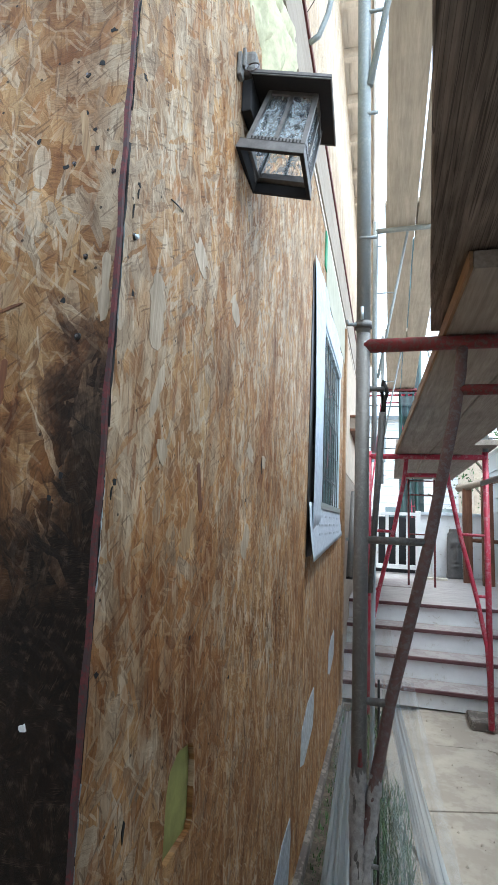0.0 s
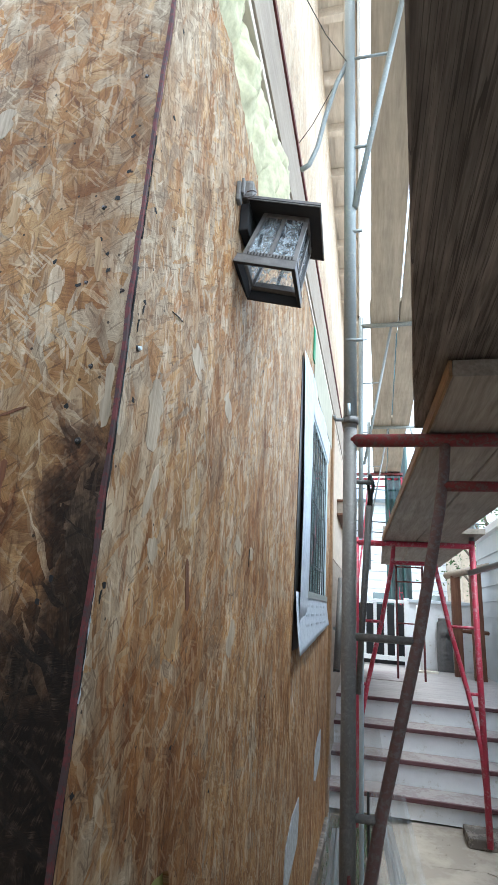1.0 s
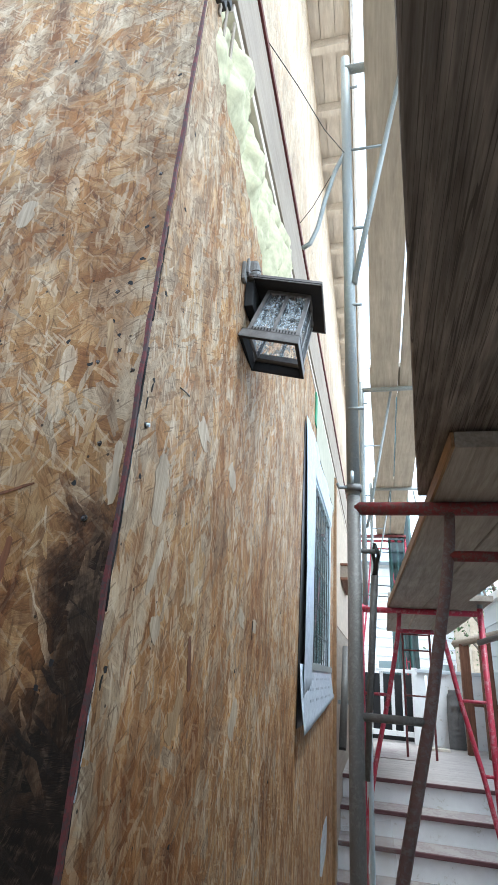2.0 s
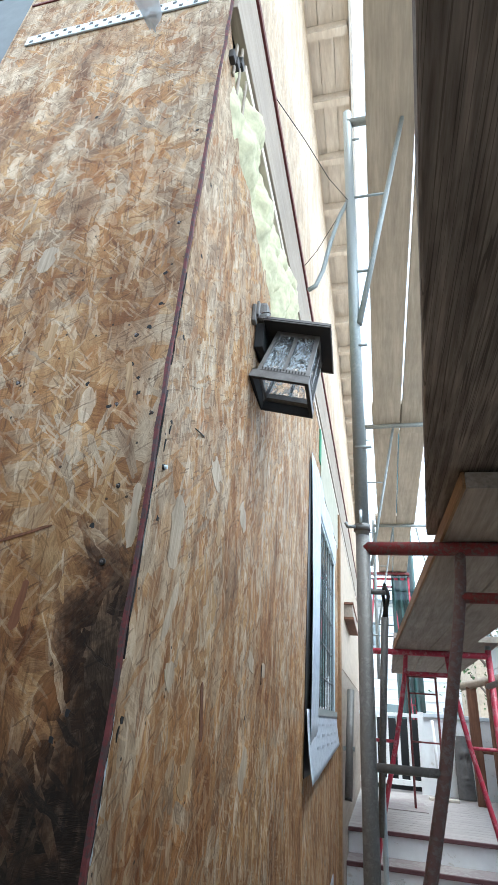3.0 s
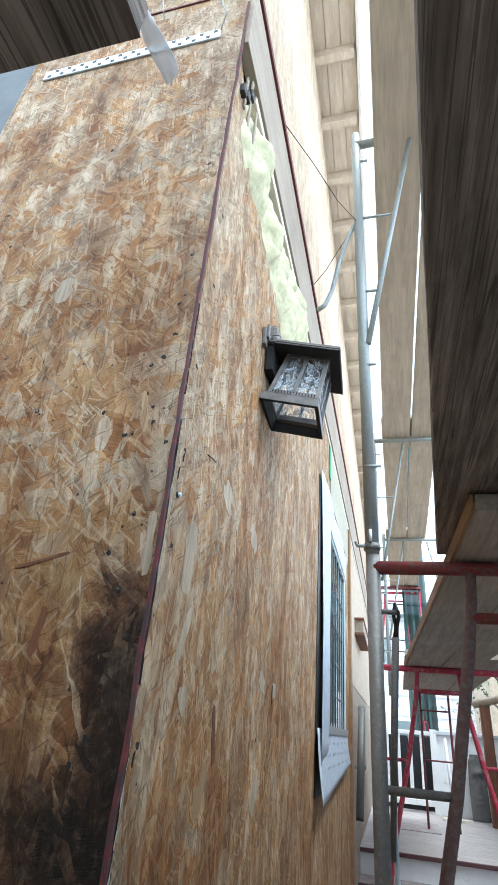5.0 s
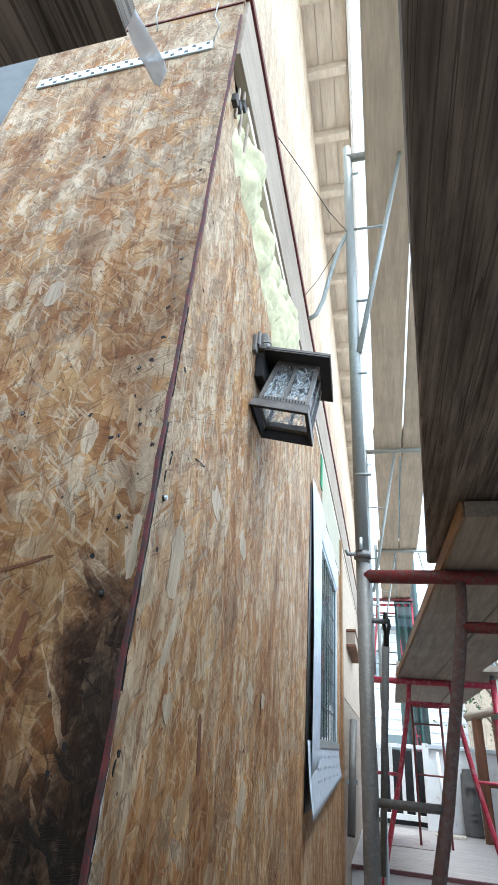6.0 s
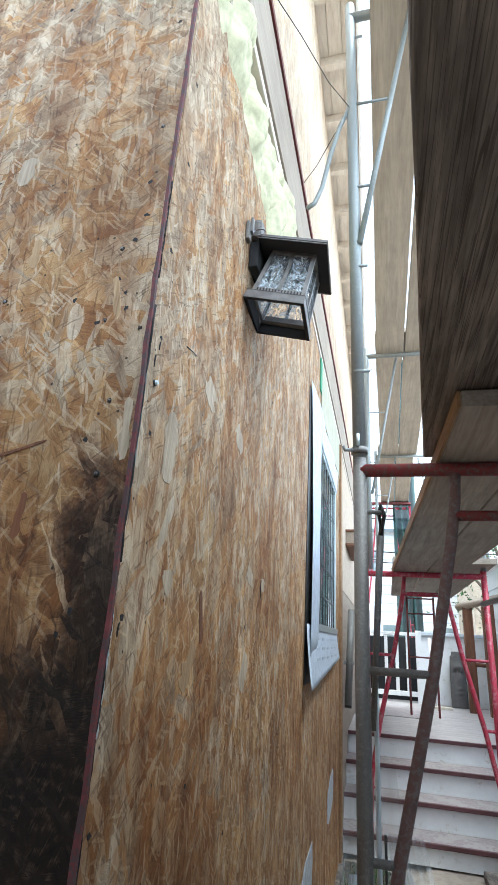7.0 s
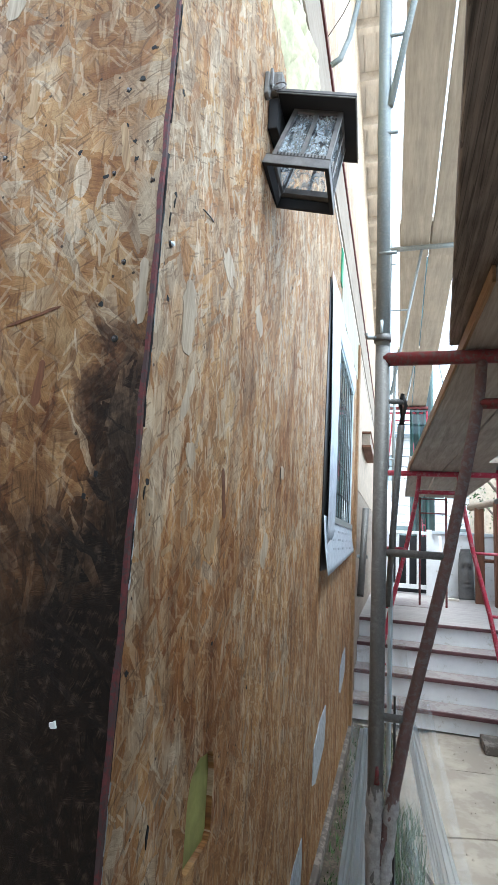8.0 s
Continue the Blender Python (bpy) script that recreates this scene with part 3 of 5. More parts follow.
def batt(name, y0, y1, z0, z1, seed):
    """A lumpy, torn insulation batt bulging out of the wall."""
    bm = bmesh.new()
    ny, nz = 40, 22
    grid = []
    for i in range(ny + 1):
        col = []
        for k in range(nz + 1):
            fy, fz = i / ny, k / nz
            y, z = y0 + (y1 - y0) * fy, z0 + (z1 - z0) * fz
            e = min(1, 6 * min(fy, 1 - fy)) * min(1, 5 * min(fz, 1 - fz))
            n = noise.fractal(Vector((y * 9 + seed, z * 14, seed)), 1.0, 2.0, 4)
            x = -0.035 + 0.05 * e ** 0.5 + 0.032 * n * e - 0.018 * max(0, math.sin(y * 38 + seed)) ** 3
            col.append(bm.verts.new((x, y + 0.008 * n, z + 0.01 * noise.noise(Vector((y * 20, z * 20, seed + 3))))))
        grid.append(col)
    for i in range(ny):
        for k in range(nz):
            bm.faces.new((grid[i][k], grid[i + 1][k], grid[i + 1][k + 1], grid[i][k + 1])).smooth = True
    ob = link_mesh(name, bm, M_INSUL)
    sol = ob.modifiers.new("thick", "SOLIDIFY")
    sol.thickness = 0.03
    sol.offset = -1
    return tagged(ob, "pale yellow insulation batt bulging from the torn wall", "insulation", "batts in the open wall")


batt("insulation_batt", 0.05, 0.40, 2.78, 3.13, 1.3)
batt("insulation_batt", 0.36, 0.72, 2.72, 3.10, 5.1)
batt("insulation_batt", 0.68, 1.0, 2.70, 3.06, 9.7)

# soffit with rafter tails
eave = empty("soffit", (0, 0, 5.5), "pale wooden eave boards and rafter tails", "soffit", kind="structure")
eave.matrix_world = Matrix.Identity(4)


def eave_z(y):
    return 5.78 - 0.15 * y


def eave_box(y0, y1, x0, x1, dz0, dz1):
    bm = bmesh.new()
    vs = box_into(bm, (x0, y0, dz0), (x1, y1, dz1))
    for v in vs:
        v.co.z += eave_z(v.co.y)
        v.co.x -= 0.02 * v.co.y
    return bm


for k in range(3):
    part("board", eave_box(-1, 9, 0.0 + 0.1 * k, 0.096 + 0.1 * k, 0.0, 0.02), M_SOFFIT, eave)
part("roof_deck", eave_box(-1, 9, -0.3, 0.31, 0.021, 0.04), M_SOFFIT, eave)
y = -0.9
while y < 9:
    part("rafter_tail", eave_box(y, y + 0.045, 0.012, 0.285, -0.09, -0.004), M_SOFFIT, eave)
    y += 0.41
part("fascia", eave_box(-1, 9, 0.30, 0.32, -0.07, 0.03), M_WHITE, eave)
part("frieze", eave_box(-1, 9, 0.003, 0.012, -0.16, -0.002), M_EDGE, eave)

# window with loose flashing
WY0, WY1, WZ0, WZ1 = 2.17, 3.38, 1.53, 2.58
win = empty("window_1", (0, 2.6, 1.5), "dark barred window with white flashing and a curling paper flap", "window", kind="structure")
win.matrix_world = Matrix.Identity(4)
M_GLASS, gnt, gb = mat("window_glass")
gb.inputs["Base Color"].default_value = (0.2, 0.25, 0.26, 1)
gb.inputs["Roughness"].default_value = 0.03
gb.inputs["Specular IOR Level"].default_value = 0.9
part("pane", box((-0.02, WY0 + 0.02, WZ0 + 0.02), (-0.012, WY1 - 0.02, WZ1 - 0.02)), M_GLASS, win)
for lo, hi in (((-0.03, WY0, WZ0), (0.004, WY0 + 0.03, WZ1)), ((-0.03, WY1 - 0.03, WZ0), (0.004, WY1, WZ1)),
               ((-0.03, WY0 + 0.031, WZ0), (0.004, WY1 - 0.031, WZ0 + 0.03)), ((-0.03, WY0 + 0.031, WZ1 - 0.03), (0.004, WY1 - 0.031, WZ1))):
    part("frame", box(lo, hi, 0.002), M_STRAP, win)
y = WY0 + 0.1
while y < WY1 - 0.05:
    part("bar", tube((-0.006, y, WZ0 + 0.03), (-0.006, y, WZ1 - 0.03), 0.0035, seg=6), M_BLACK, win)
    y += 0.15
for z in (1.72, 1.9, 2.1, 2.32):
    part("bar", tube((-0.006, WY0 + 0.03, z), (-0.006, WY1 - 0.03, z), 0.0028, seg=6), M_BLACK, win)
# black strip paints the shadow behind the loose flashing
part("gap_shade", box((0.001, 1.772, 1.30), (0.004, 2.02, 2.70)), M_BLACK, win, "black strip painting the shadow in the flashing gap")


def flap(name, u0, u1, v0, v1, lift, nu=14, nv=14, seed=0.0):
    """Loose flashing: lift(fu, fv) is how far it stands off the wall."""
    bm = bmesh.new()
    g = [[bm.verts.new((0.008 + lift(i / nu, k / nv) + 0.003 * noise.noise(Vector((i * .5, k * .4, seed))), u0(k / nv) + (u1(k / nv) - u0(k / nv)) * i / nu, v0(i / nu) + (v1 - v0(i / nu)) * k / nv))
          for k in range(nv + 1)] for i in range(nu + 1)]
    for i in range(nu):
        for k in range(nv):
            bm.faces.new((g[i][k], g[i + 1][k], g[i + 1][k + 1], g[i][k + 1])).smooth = True
    ob = part(name, bm, M_WRAP, win)
    so = ob.modifiers.new("thick", "SOLIDIFY")
    so.thickness = 0.0012
    return ob


flap("side_flashing", lambda k: 1.9 - 0.11 * k ** 2 - 0.1 * (1 - k) ** 3, lambda k: 2.2, lambda i: 1.40, 2.74, lambda i, k: 0.018 * (1 - i) ** 1.5 * (1 - 0.8 * k) + 0.010 * math.sin(math.pi * min(1.0, i * 0.62)), seed=1)
flap("paper_flap", lambda k: 1.70 + 0.07 * k, lambda k: 3.37, lambda i: 1.285 + 0.085 * i, 1.545, lambda i, k: 0.035 * (1 - k) ** 1.3 * (1 - 0.4 * i) + 0.004, 24, 10, 4)
flap("head_flashing", lambda k: 1.84, lambda k: 3.4, lambda i: 2.565, 2.74, lambda i, k: 0.012 * abs(math.sin(i * 7)) * k, 24, 6, 7)
part("tape_strip", box((0.0165, 2.1, 1.525), (0.019, 3.36, 1.56), 0.001), M_GALV, win, "grey tape along the sill")
# faint rows of print on the paper, as plain bars
for i in range(3):
    for k in range(5):
        y = 2.0 + 0.24 * k + 0.05 * i
        part("print_bar", box((0.0315 - 0.0062 * i, y, 1.39 + 0.045 * i), (0.0325 - 0.0062 * i, y + 0.13, 1.402 + 0.045 * i)), M_PRINT, win)


# ---- scaffold ----
def frame_unit(name, y, x0, x1, z0, z1, m_post, m_bar, label, upper=False, group="scaffold frames", foot=None):
    f = empty(name, (x0, y, z0), label, "scaffold", group)
    f.matrix_world = Matrix.Identity(4)
    h = z1 - z0
    fx, fy = foot or (x0, y)
    post = part("post", tube((fx, fy, z0), (x0, y, z1 + (0.085 if upper else 0.04)), 0.0215), m_post, f)
    part("post", tube((x1, y, z0), (x1, y, z1 + 0.04), 0.0215), m_post, f)
    part("top_bar", tube((x0, y, z1), (x1, y, z1), 0.0215), m_bar, f)
    for s, xa in ((1, x0), (-1, x1)):
        if upper:
            a, b = Vector((xa + s * 0.266, y, z1 - 0.03)), Vector((xa + s * 0.027, y, z1 - 1.318))
            leg = part("brace", tube(a, b, 0.0115, seg=10), m_bar, f)
            for fr in (0.42, 0.78):
                p = a.lerp(b, fr)
                part("rung", tube((xa, y, p.z), p, 0.006, seg=8), m_post, leg)
            continue
        bend = [(xa + s * dx, y, z1 - dz * h / 1.95) for dx, dz in ((0.288, 0.0), (0.28, 0.1), (0.262, 0.22), (0.19, 0.59), (0.083, 1.035), (0.018, 1.38), (0.006, 1.6))]
        leg = part("leg", wire(bend, 0.0165, 12), M_LEG if m_bar == M_RED else m_bar, f)
        for dx, dz in ((0.19, 0.59), (0.083, 1.035)):
            part("rung", tube((xa, y, z1 - dz * h / 1.95), (xa + s * dx, y, z1 - dz * h / 1.95), 0.011, seg=10), m_post, leg)
    if not upper:
        part("second_bar", tube((x0 + 0.275, y, z1 - 0.145), (x1 - 0.275, y, z1 - 0.145), 0.016), m_bar, f)
    for z in ((z1 - 0.14, z1 - 1.42, z1 - 1.86) if upper else (z1 - 1.45,)):
        part("lock_pin", tube((x0, y, z), (x0 + 0.055, y, z), 0.006, seg=8), m_post, post)
    return f


X0, X1 = 0.272, 1.09
near_frame = frame_unit("scaffolding", 1.02, X0, X1, 0.05, 2.0, M_POLE, M_RED, "worn red and grey tubular scaffold frame on the ground")
frame_unit("scaffolding", 3.7, 0.215, 1.08, 0.05, 2.0, M_REDFAR, M_REDFAR, "bright red tubular scaffold frame by the steps")
frame_unit("scaffolding", 1.0, X0 - 0.015, X1, 2.04, 4.21, M_GALV, M_GALV, "galvanised upper scaffold frame on the lower one", True, foot=(X0, 1.02))
frame_unit("scaffolding", 3.75, 0.25, X1, 2.04, 3.98, M_GALV, M_GALV, "galvanised upper scaffold frame on the lower one", True)
frame_unit("scaffolding", 6.6, 0.3, X1 + .05, 2.0, 3.98, M_GALV, M_GALV, "galvanised upper scaffold frame on the lower one", True)


def plank(name, a, b, width, thick, material, label, group="scaffold planks", rough_edge=0.003, seed=1):
    """A board whose lower face runs from a to b along its left edge; its width goes to +x (or to -y for a crossing board)."""
    a, b = Vector(a), Vector(b)
    d = (b - a).normalized()
    side = Vector((d.y, -d.x, 0)).normalized()
    up = side.cross(d).normalized()
    bm = bmesh.new()
    n = 24
    rings = []
    for i in range(n + 1):
        p = a.lerp(b, i / n)
        w = [rough_edge * noise.noise(Vector((i * 0.45, seed * 3.1 + k, 0.7))) for k in range(4)]
        c = 0.004
        ring = []
        for u, t in ((w[0] + c, 0), (width + w[1] - c, 0), (width + w[1], c), (width + w[2], thick), (w[3], thick), (w[0], c)):
            ring.append(bm.verts.new(p + side * u + up * t))
        rings.append(ring)
    for r0, r1 in zip(rings, rings[1:]):
        for k in range(6):
            bm.faces.new((r0[k], r0[(k + 1) % 6], r1[(k + 1) % 6], r1[k]))
    bm.faces.new(rings[0])
    bm.faces.new(rings[-1])
    return tagged(link_mesh(name, bm, material), label, "plank", group)


# working level just overhead
plank("scaffold_plank", (0.238, -1.98, 2.075), (0.478, 1.12, 2.075), 0.30, 0.045, M_PLANK, "dark weathered scaffold plank seen from below", seed=1)
plank("scaffold_plank", (0.552, -1.98, 2.076), (0.79, 1.1, 2.076), 0.30, 0.045, M_PLANK, "dark weathered scaffold plank seen from below", seed=2)
plank("scaffold_plank", (0.528, 0.6, 2.024), (0.425, 3.9, 2.024), 0.24, 0.042, M_PLANK2, "grey scaffold plank with a raw orange edge", seed=3)
plank("scaffold_plank", (0.775, 0.55, 2.024), (0.67, 3.88, 2.024), 0.24, 0.042, M_PLANK2, "grey weathered scaffold plank on the red bars", seed=4)
plank("scaffold_plank", (0.105, -0.45, 2.1), (-3.1, -0.47, 2.1), -0.28, 0.05, M_PLANK, "dark scaffold plank crossing overhead", seed=5)
# upper level
for k, (x, yy) in enumerate(((0.36, -2.6), (0.615, -2.5))):
    plank("scaffold_plank", (x, yy, 4.41), (x - 0.02, 3.95, 4.005), 0.24, 0.04, M_PLANK3, "pale scaffold plank on the upper level", seed=6 + k)
    plank("scaffold_plank", (x - 0.03, 3.5, 4.06), (x + 0.01, 6.75, 4.01), 0.24, 0.04, M_PLANK3, "pale scaffold plank on the upper level", seed=9 + k)
    plank("scaffold_plank", (x - 0.03, 6.4, 4.055), (x + 0.01, 9.4, 4.0), 0.24, 0.04, M_PLANK3, "pale scaffold plank on the upper level", seed=12 + k)

# ---- steps and deck ----
steps = empty("steps", (0.6, 4.0, 0), "white steps with dusty maroon treads", "steps", kind="structure")
steps.matrix_world = Matrix.Identity(4)
SX0, SX1 = -0.003, 2.2
for k, y in enumerate((4.05, 4.32, 4.60, 4.90)):
    z = 0.18 * (k + 1)
    part("riser", box((SX0, y, z - (0.145 if k == 0 else 0.18)), (SX1, y + 0.02, z - 0.03)), M_WHITE, steps)
    if k < 3:
        part("tread", box((SX0, y + 0.0, z - 0.03), (SX1, y + 0.31, z), 0.003), M_TREAD, steps)
        part("nosing", box((SX0, y - 0.03, z - 0.03), (SX1, y - 0.001, z + 0.001), 0.006), M_NOSE, steps)
deck = empty("deck", (0.6, 4.9, 0.72), "dusty grey-pink deck boards with a maroon front edge", "deck", kind="structure")
deck.matrix_world = Matrix.Identity(4)
y = 4.90
while y < 8.9:
    part("plank", box((-0.8, y, 0.69), (3.2, y + 0.135, 0.72), 0.002), M_DECK, deck)
    y += 0.14
part("nosing", box((SX0, 4.87, 0.69), (2.2, 4.898, 0.721), 0.006), M_NOSE, deck)
part("skirt", box((-0.8, 4.93, 0.0), (3.2, 4.95, 0.66)), M_WHITE, deck)

# ---- right-hand house, clad in boards ----
sid = empty("neighbour_house", (1.95, 5, 0), "grey-blue clapboard house wall beside the deck", "house")
sid.matrix_world = Matrix.Identity(4)
# wall nearer than y=0.6 is unseen, run back to cut side light
part("wall", box((1.88, -3.0, 0), (2.1, 8.0, 2.55)), M_SIDING, sid)
z = 0.1
while z < 2.4:
    bm = bmesh.new()
    vs = [bm.verts.new(p) for p in ((1.88, -3, z + 0.2), (1.858, -3, z), (1.88, -3, z), (1.88, 8, z + 0.2), (1.858, 8, z), (1.88, 8, z))]
    for f in ((0, 1, 2), (5, 4, 3), (0, 3, 4, 1), (1, 4, 5, 2), (2, 5, 3, 0)):
        bm.faces.new([vs[i] for i in f])
    part("clapboard", bm, M_SIDING, sid)
    z += 0.2
part("roof_edge", box((1.8, 0.61, 2.55), (2.2, 8.1, 2.64)), M_WHITE, sid)
# unseen slab added along the near eave to block light
part("light_blocker", box((1.8, -3.0, 2.55), (2.2, 0.6, 2.66)), M_SLATE, sid)

# ---- end of the deck: white wall, railing, statue ----
parapet = tagged(link_mesh("parapet", box((0.86, 8.0, 0.72), (1.95, 8.12, 1.64), 0.004), M_WHITE), "white rendered low wall at the end of the deck", "wall", kind="structure")
rail = empty("railing", (0.5, 8.0, 0.72), "white painted wooden railing", "railing")
rail.matrix_world = Matrix.Identity(4)
part("top_rail", box((-0.2, 7.97, 1.62), (0.86, 8.05, 1.67), 0.004), M_WHITE, rail)
part("bottom_rail", box((-0.2, 7.98, 0.80), (0.86, 8.04, 0.865), 0.004), M_WHITE, rail)
for k in range(7):
    part("baluster", box((-0.115 + 0.155 * k, 7.99, 0.866), (-0.067 + 0.155 * k, 8.03, 1.619)), M_WHITE, rail)
part("post", box((0.8, 7.96, 0.72), (0.88, 7.999, 1.7)), M_WHITE, rail)

part("cap", box((0.84, 7.96, 1.641), (1.95, 8.16, 1.69), 0.006), M_SIDING, parapet)
# solid black box fills the space behind the balusters
tagged(link_mesh("black_box", box((-0.4, 8.3, 0.72), (0.85, 8.4, 1.6)), M_DARK), "black box behind the railing", "doorway", kind="structure")

# scaffold past the steps; the frames at y=-1.75 are unseen, added behind the walker
narrow = empty("scaffolding", (0.63, 6.45, 0.72), "narrow red tubular scaffold frame on the deck", "scaffold", "scaffold frames")
narrow.matrix_world = Matrix.Identity(4)
for x in (0.634, 0.948):
    part("post", tube((x, 6.45, 0.72), (x, 6.45, 2.06), 0.013), M_RED, narrow)
for z in (2.04, 1.86, 1.36):
    part("rung", tube((0.634, 6.45, z), (0.948, 6.45, z), 0.009, seg=10), M_RED, narrow)
frame_unit("scaffolding", -1.75, 0.27, 1.09, 0.05, 2.0, M_POLE, M_RED, "worn red and grey tubular scaffold frame on the ground")
for k in range(3):
    plank("scaffold_plank", (0.42 + 0.25 * k, 3.55, 2.075), (0.45 + 0.25 * k, 6.6, 2.075), 0.235, 0.04, M_PLANK2, "grey weathered scaffold plank on red bars", seed=20 + k)
plank("scaffold_plank", (0.865, -1.98, 2.077), (0.99, 0.8, 2.077), 0.3, 0.045, M_PLANK, "dark weathered scaffold plank seen from below", seed=25)
frame_unit("scaffolding", -1.75, 0.262, 1.09, 2.04, 4.33, M_GALV, M_GALV, "galvanised upper scaffold frame on the lower one", True)
# unseen upper plank, added to keep sun off the wall end
plank("scaffold_plank", (0.872, -2.6, 4.415), (0.868, -0.95, 4.315), 0.24, 0.04, M_PLANK3, "pale scaffold plank on the upper level", seed=28)
# unseen stand, added to hold up planks that shade the wall end
added_stand = empty("added_stand", (-0.8, -1, 0), "unseen steel stand added to carry the shading planks", "scaffold")
added_stand.matrix_world = Matrix.Identity(4)
for x in (-0.62, -1.8, -3.0):
    part("bar", tube((x, -2.8, 2.077), (x, -0.3, 2.077), 0.0215), M_POLE, added_stand)
    for y in (-2.7, -0.62):
        part("leg", tube((x, y, 0.0), (x, y, 2.07), 0.0215), M_POLE, added_stand)
# two more overhead planks out of view, added as shade
for k in range(2):
    plank("scaffold_plank", (0.08 - 0.05 * (k % 2), -0.75 - 0.3 * k, 2.1), (-3.1, -0.76 - 0.3 * k, 2.1), -0.28, 0.05, M_PLANK, "dark scaffold plank crossing overhead", seed=30 + k)
guard = tagged(link_mesh("guard_rail", tube((1.05, 3.68, 1.80), (1.72, 2.2, 2.02), 0.02), M_GALV), "galvanised guard rail tube clamped to a red post", "rail")

# plain walls that close the yard; back and left are unseen, added for light
tagged(link_mesh("wall_back", box((-5, -3.2, -0.1), (3, -3.0, 3.4)), M_YARD), "unseen pale wall added behind the walker to shape the light", "wall", kind="structure")
tagged(link_mesh("wall_left", box((-3.4, -3.0, -0.1), (-3.2, 3.1, 4.5)), M_YARD), "unseen pale wall added across the gap to shape the light", "wall", kind="structure")
tagged(link_mesh("wall_recess", box((-3.2, 0.9, -0.1), (-0.705, 1.1, 8)), M_SLATE), "plain grey-blue wall in the recess", "wall", kind="structure")

# ---- lantern: hangs askew against the wall ----
LAN = pose(0.0777, 0.5573, 2.2837, 0.7, 12.8, 2.85)
lantern = empty("wall_lantern", (0, 0, 0), "bronze wall lantern with seeded glass hanging askew", "lantern")
HX, HY, SKIRT = 0.081, 0.0886, 0.026
BAND, TZ = 0.064, 0.205


def ring_wall(z0, z1, outer0, outer1, thick, shift0=(0, 0), shift1=(0, 0)):
    """A square collar, open above and below, whose wall leans from one half-size to another."""
    bm = bmesh.new()
    loops = []
    for z, (hx, hy), (sx, sy) in ((z0, outer0, shift0), (z1, outer1, shift1)):
        for t in (0, thick):
            loops.append([bm.verts.new((sx + a * (hx - t), sy + b * (hy - t), z)) for a, b in ((-1, -1), (1, -1), (1, 1), (-1, 1))])
    lo_out, lo_in, hi_out, hi_in = loops
    for p, q in ((lo_out, hi_out), (hi_out, hi_in), (hi_in, lo_in), (lo_in, lo_out)):
        for k in range(4):
            bm.faces.new((p[k], p[(k + 1) % 4], q[(k + 1) % 4], q[k]))
    return bm


# body: leans back and tapers from the skirt to the roof
BX, BY, TX, TY = 0.072, 0.072, 0.062, 0.066
TOP_X, TOP_Y = -0.004, 0.047


def at_body(fx, fy, z, inset=0.0):
    f = (z - SKIRT) / (TZ - SKIRT)
    return Vector((TOP_X * f + fx * (BX + (TX - BX) * f - inset), 0.004 + (TOP_Y - 0.004) * f + fy * (BY + (TY - BY) * f - inset), z))


def slat(a, b, across, wide, deep):
    """A flat bar from a to b, wide along across."""
    bm = bmesh.new()
    d = (b - a).normalized()
    u = (across - d * across.dot(d)).normalized()
    n = d.cross(u)
    vs = [[bm.verts.new(p + u * wide / 2 * i + n * deep / 2 * k) for i, k in ((-1, -1), (1, -1), (1, 1), (-1, 1))] for p in (a, b)]
    bm.faces.new(vs[0])
    bm.faces.new(vs[1])
    for k in range(4):
        bm.faces.new((vs[0][k], vs[0][(k + 1) % 4], vs[1][(k + 1) % 4], vs[1][k]))
    return bm


skirt = part("skirt", ring_wall(0.0, SKIRT, (HX, HY), (HX - 0.004, HY - 0.004), 0.004), M_BRONZE, lantern)
# black inner collar paints the unlit inside and underside of the skirt
part("skirt_shade", ring_wall(-0.0015, SKIRT - 0.003, (HX - 0.001, HY - 0.001), (HX - 0.0045, HY - 0.0045), 0.009), M_DARK, skirt, "inside of the skirt with its shade painted black")
part("shoulder", ring_wall(SKIRT - 0.0005, SKIRT + 0.003, (HX - 0.003, HY - 0.003), (BX + 0.001, BY + 0.003), 0.012), M_BRONZE, skirt)
for sx in (-1, 1):
    for sy in (-1, 1):
        part("corner_bar", slat(at_body(sx, sy, SKIRT, 0.005), at_body(sx, sy, TZ, 0.005), Vector((1, 0, 0)), 0.011, 0.011), M_BRONZE, lantern)
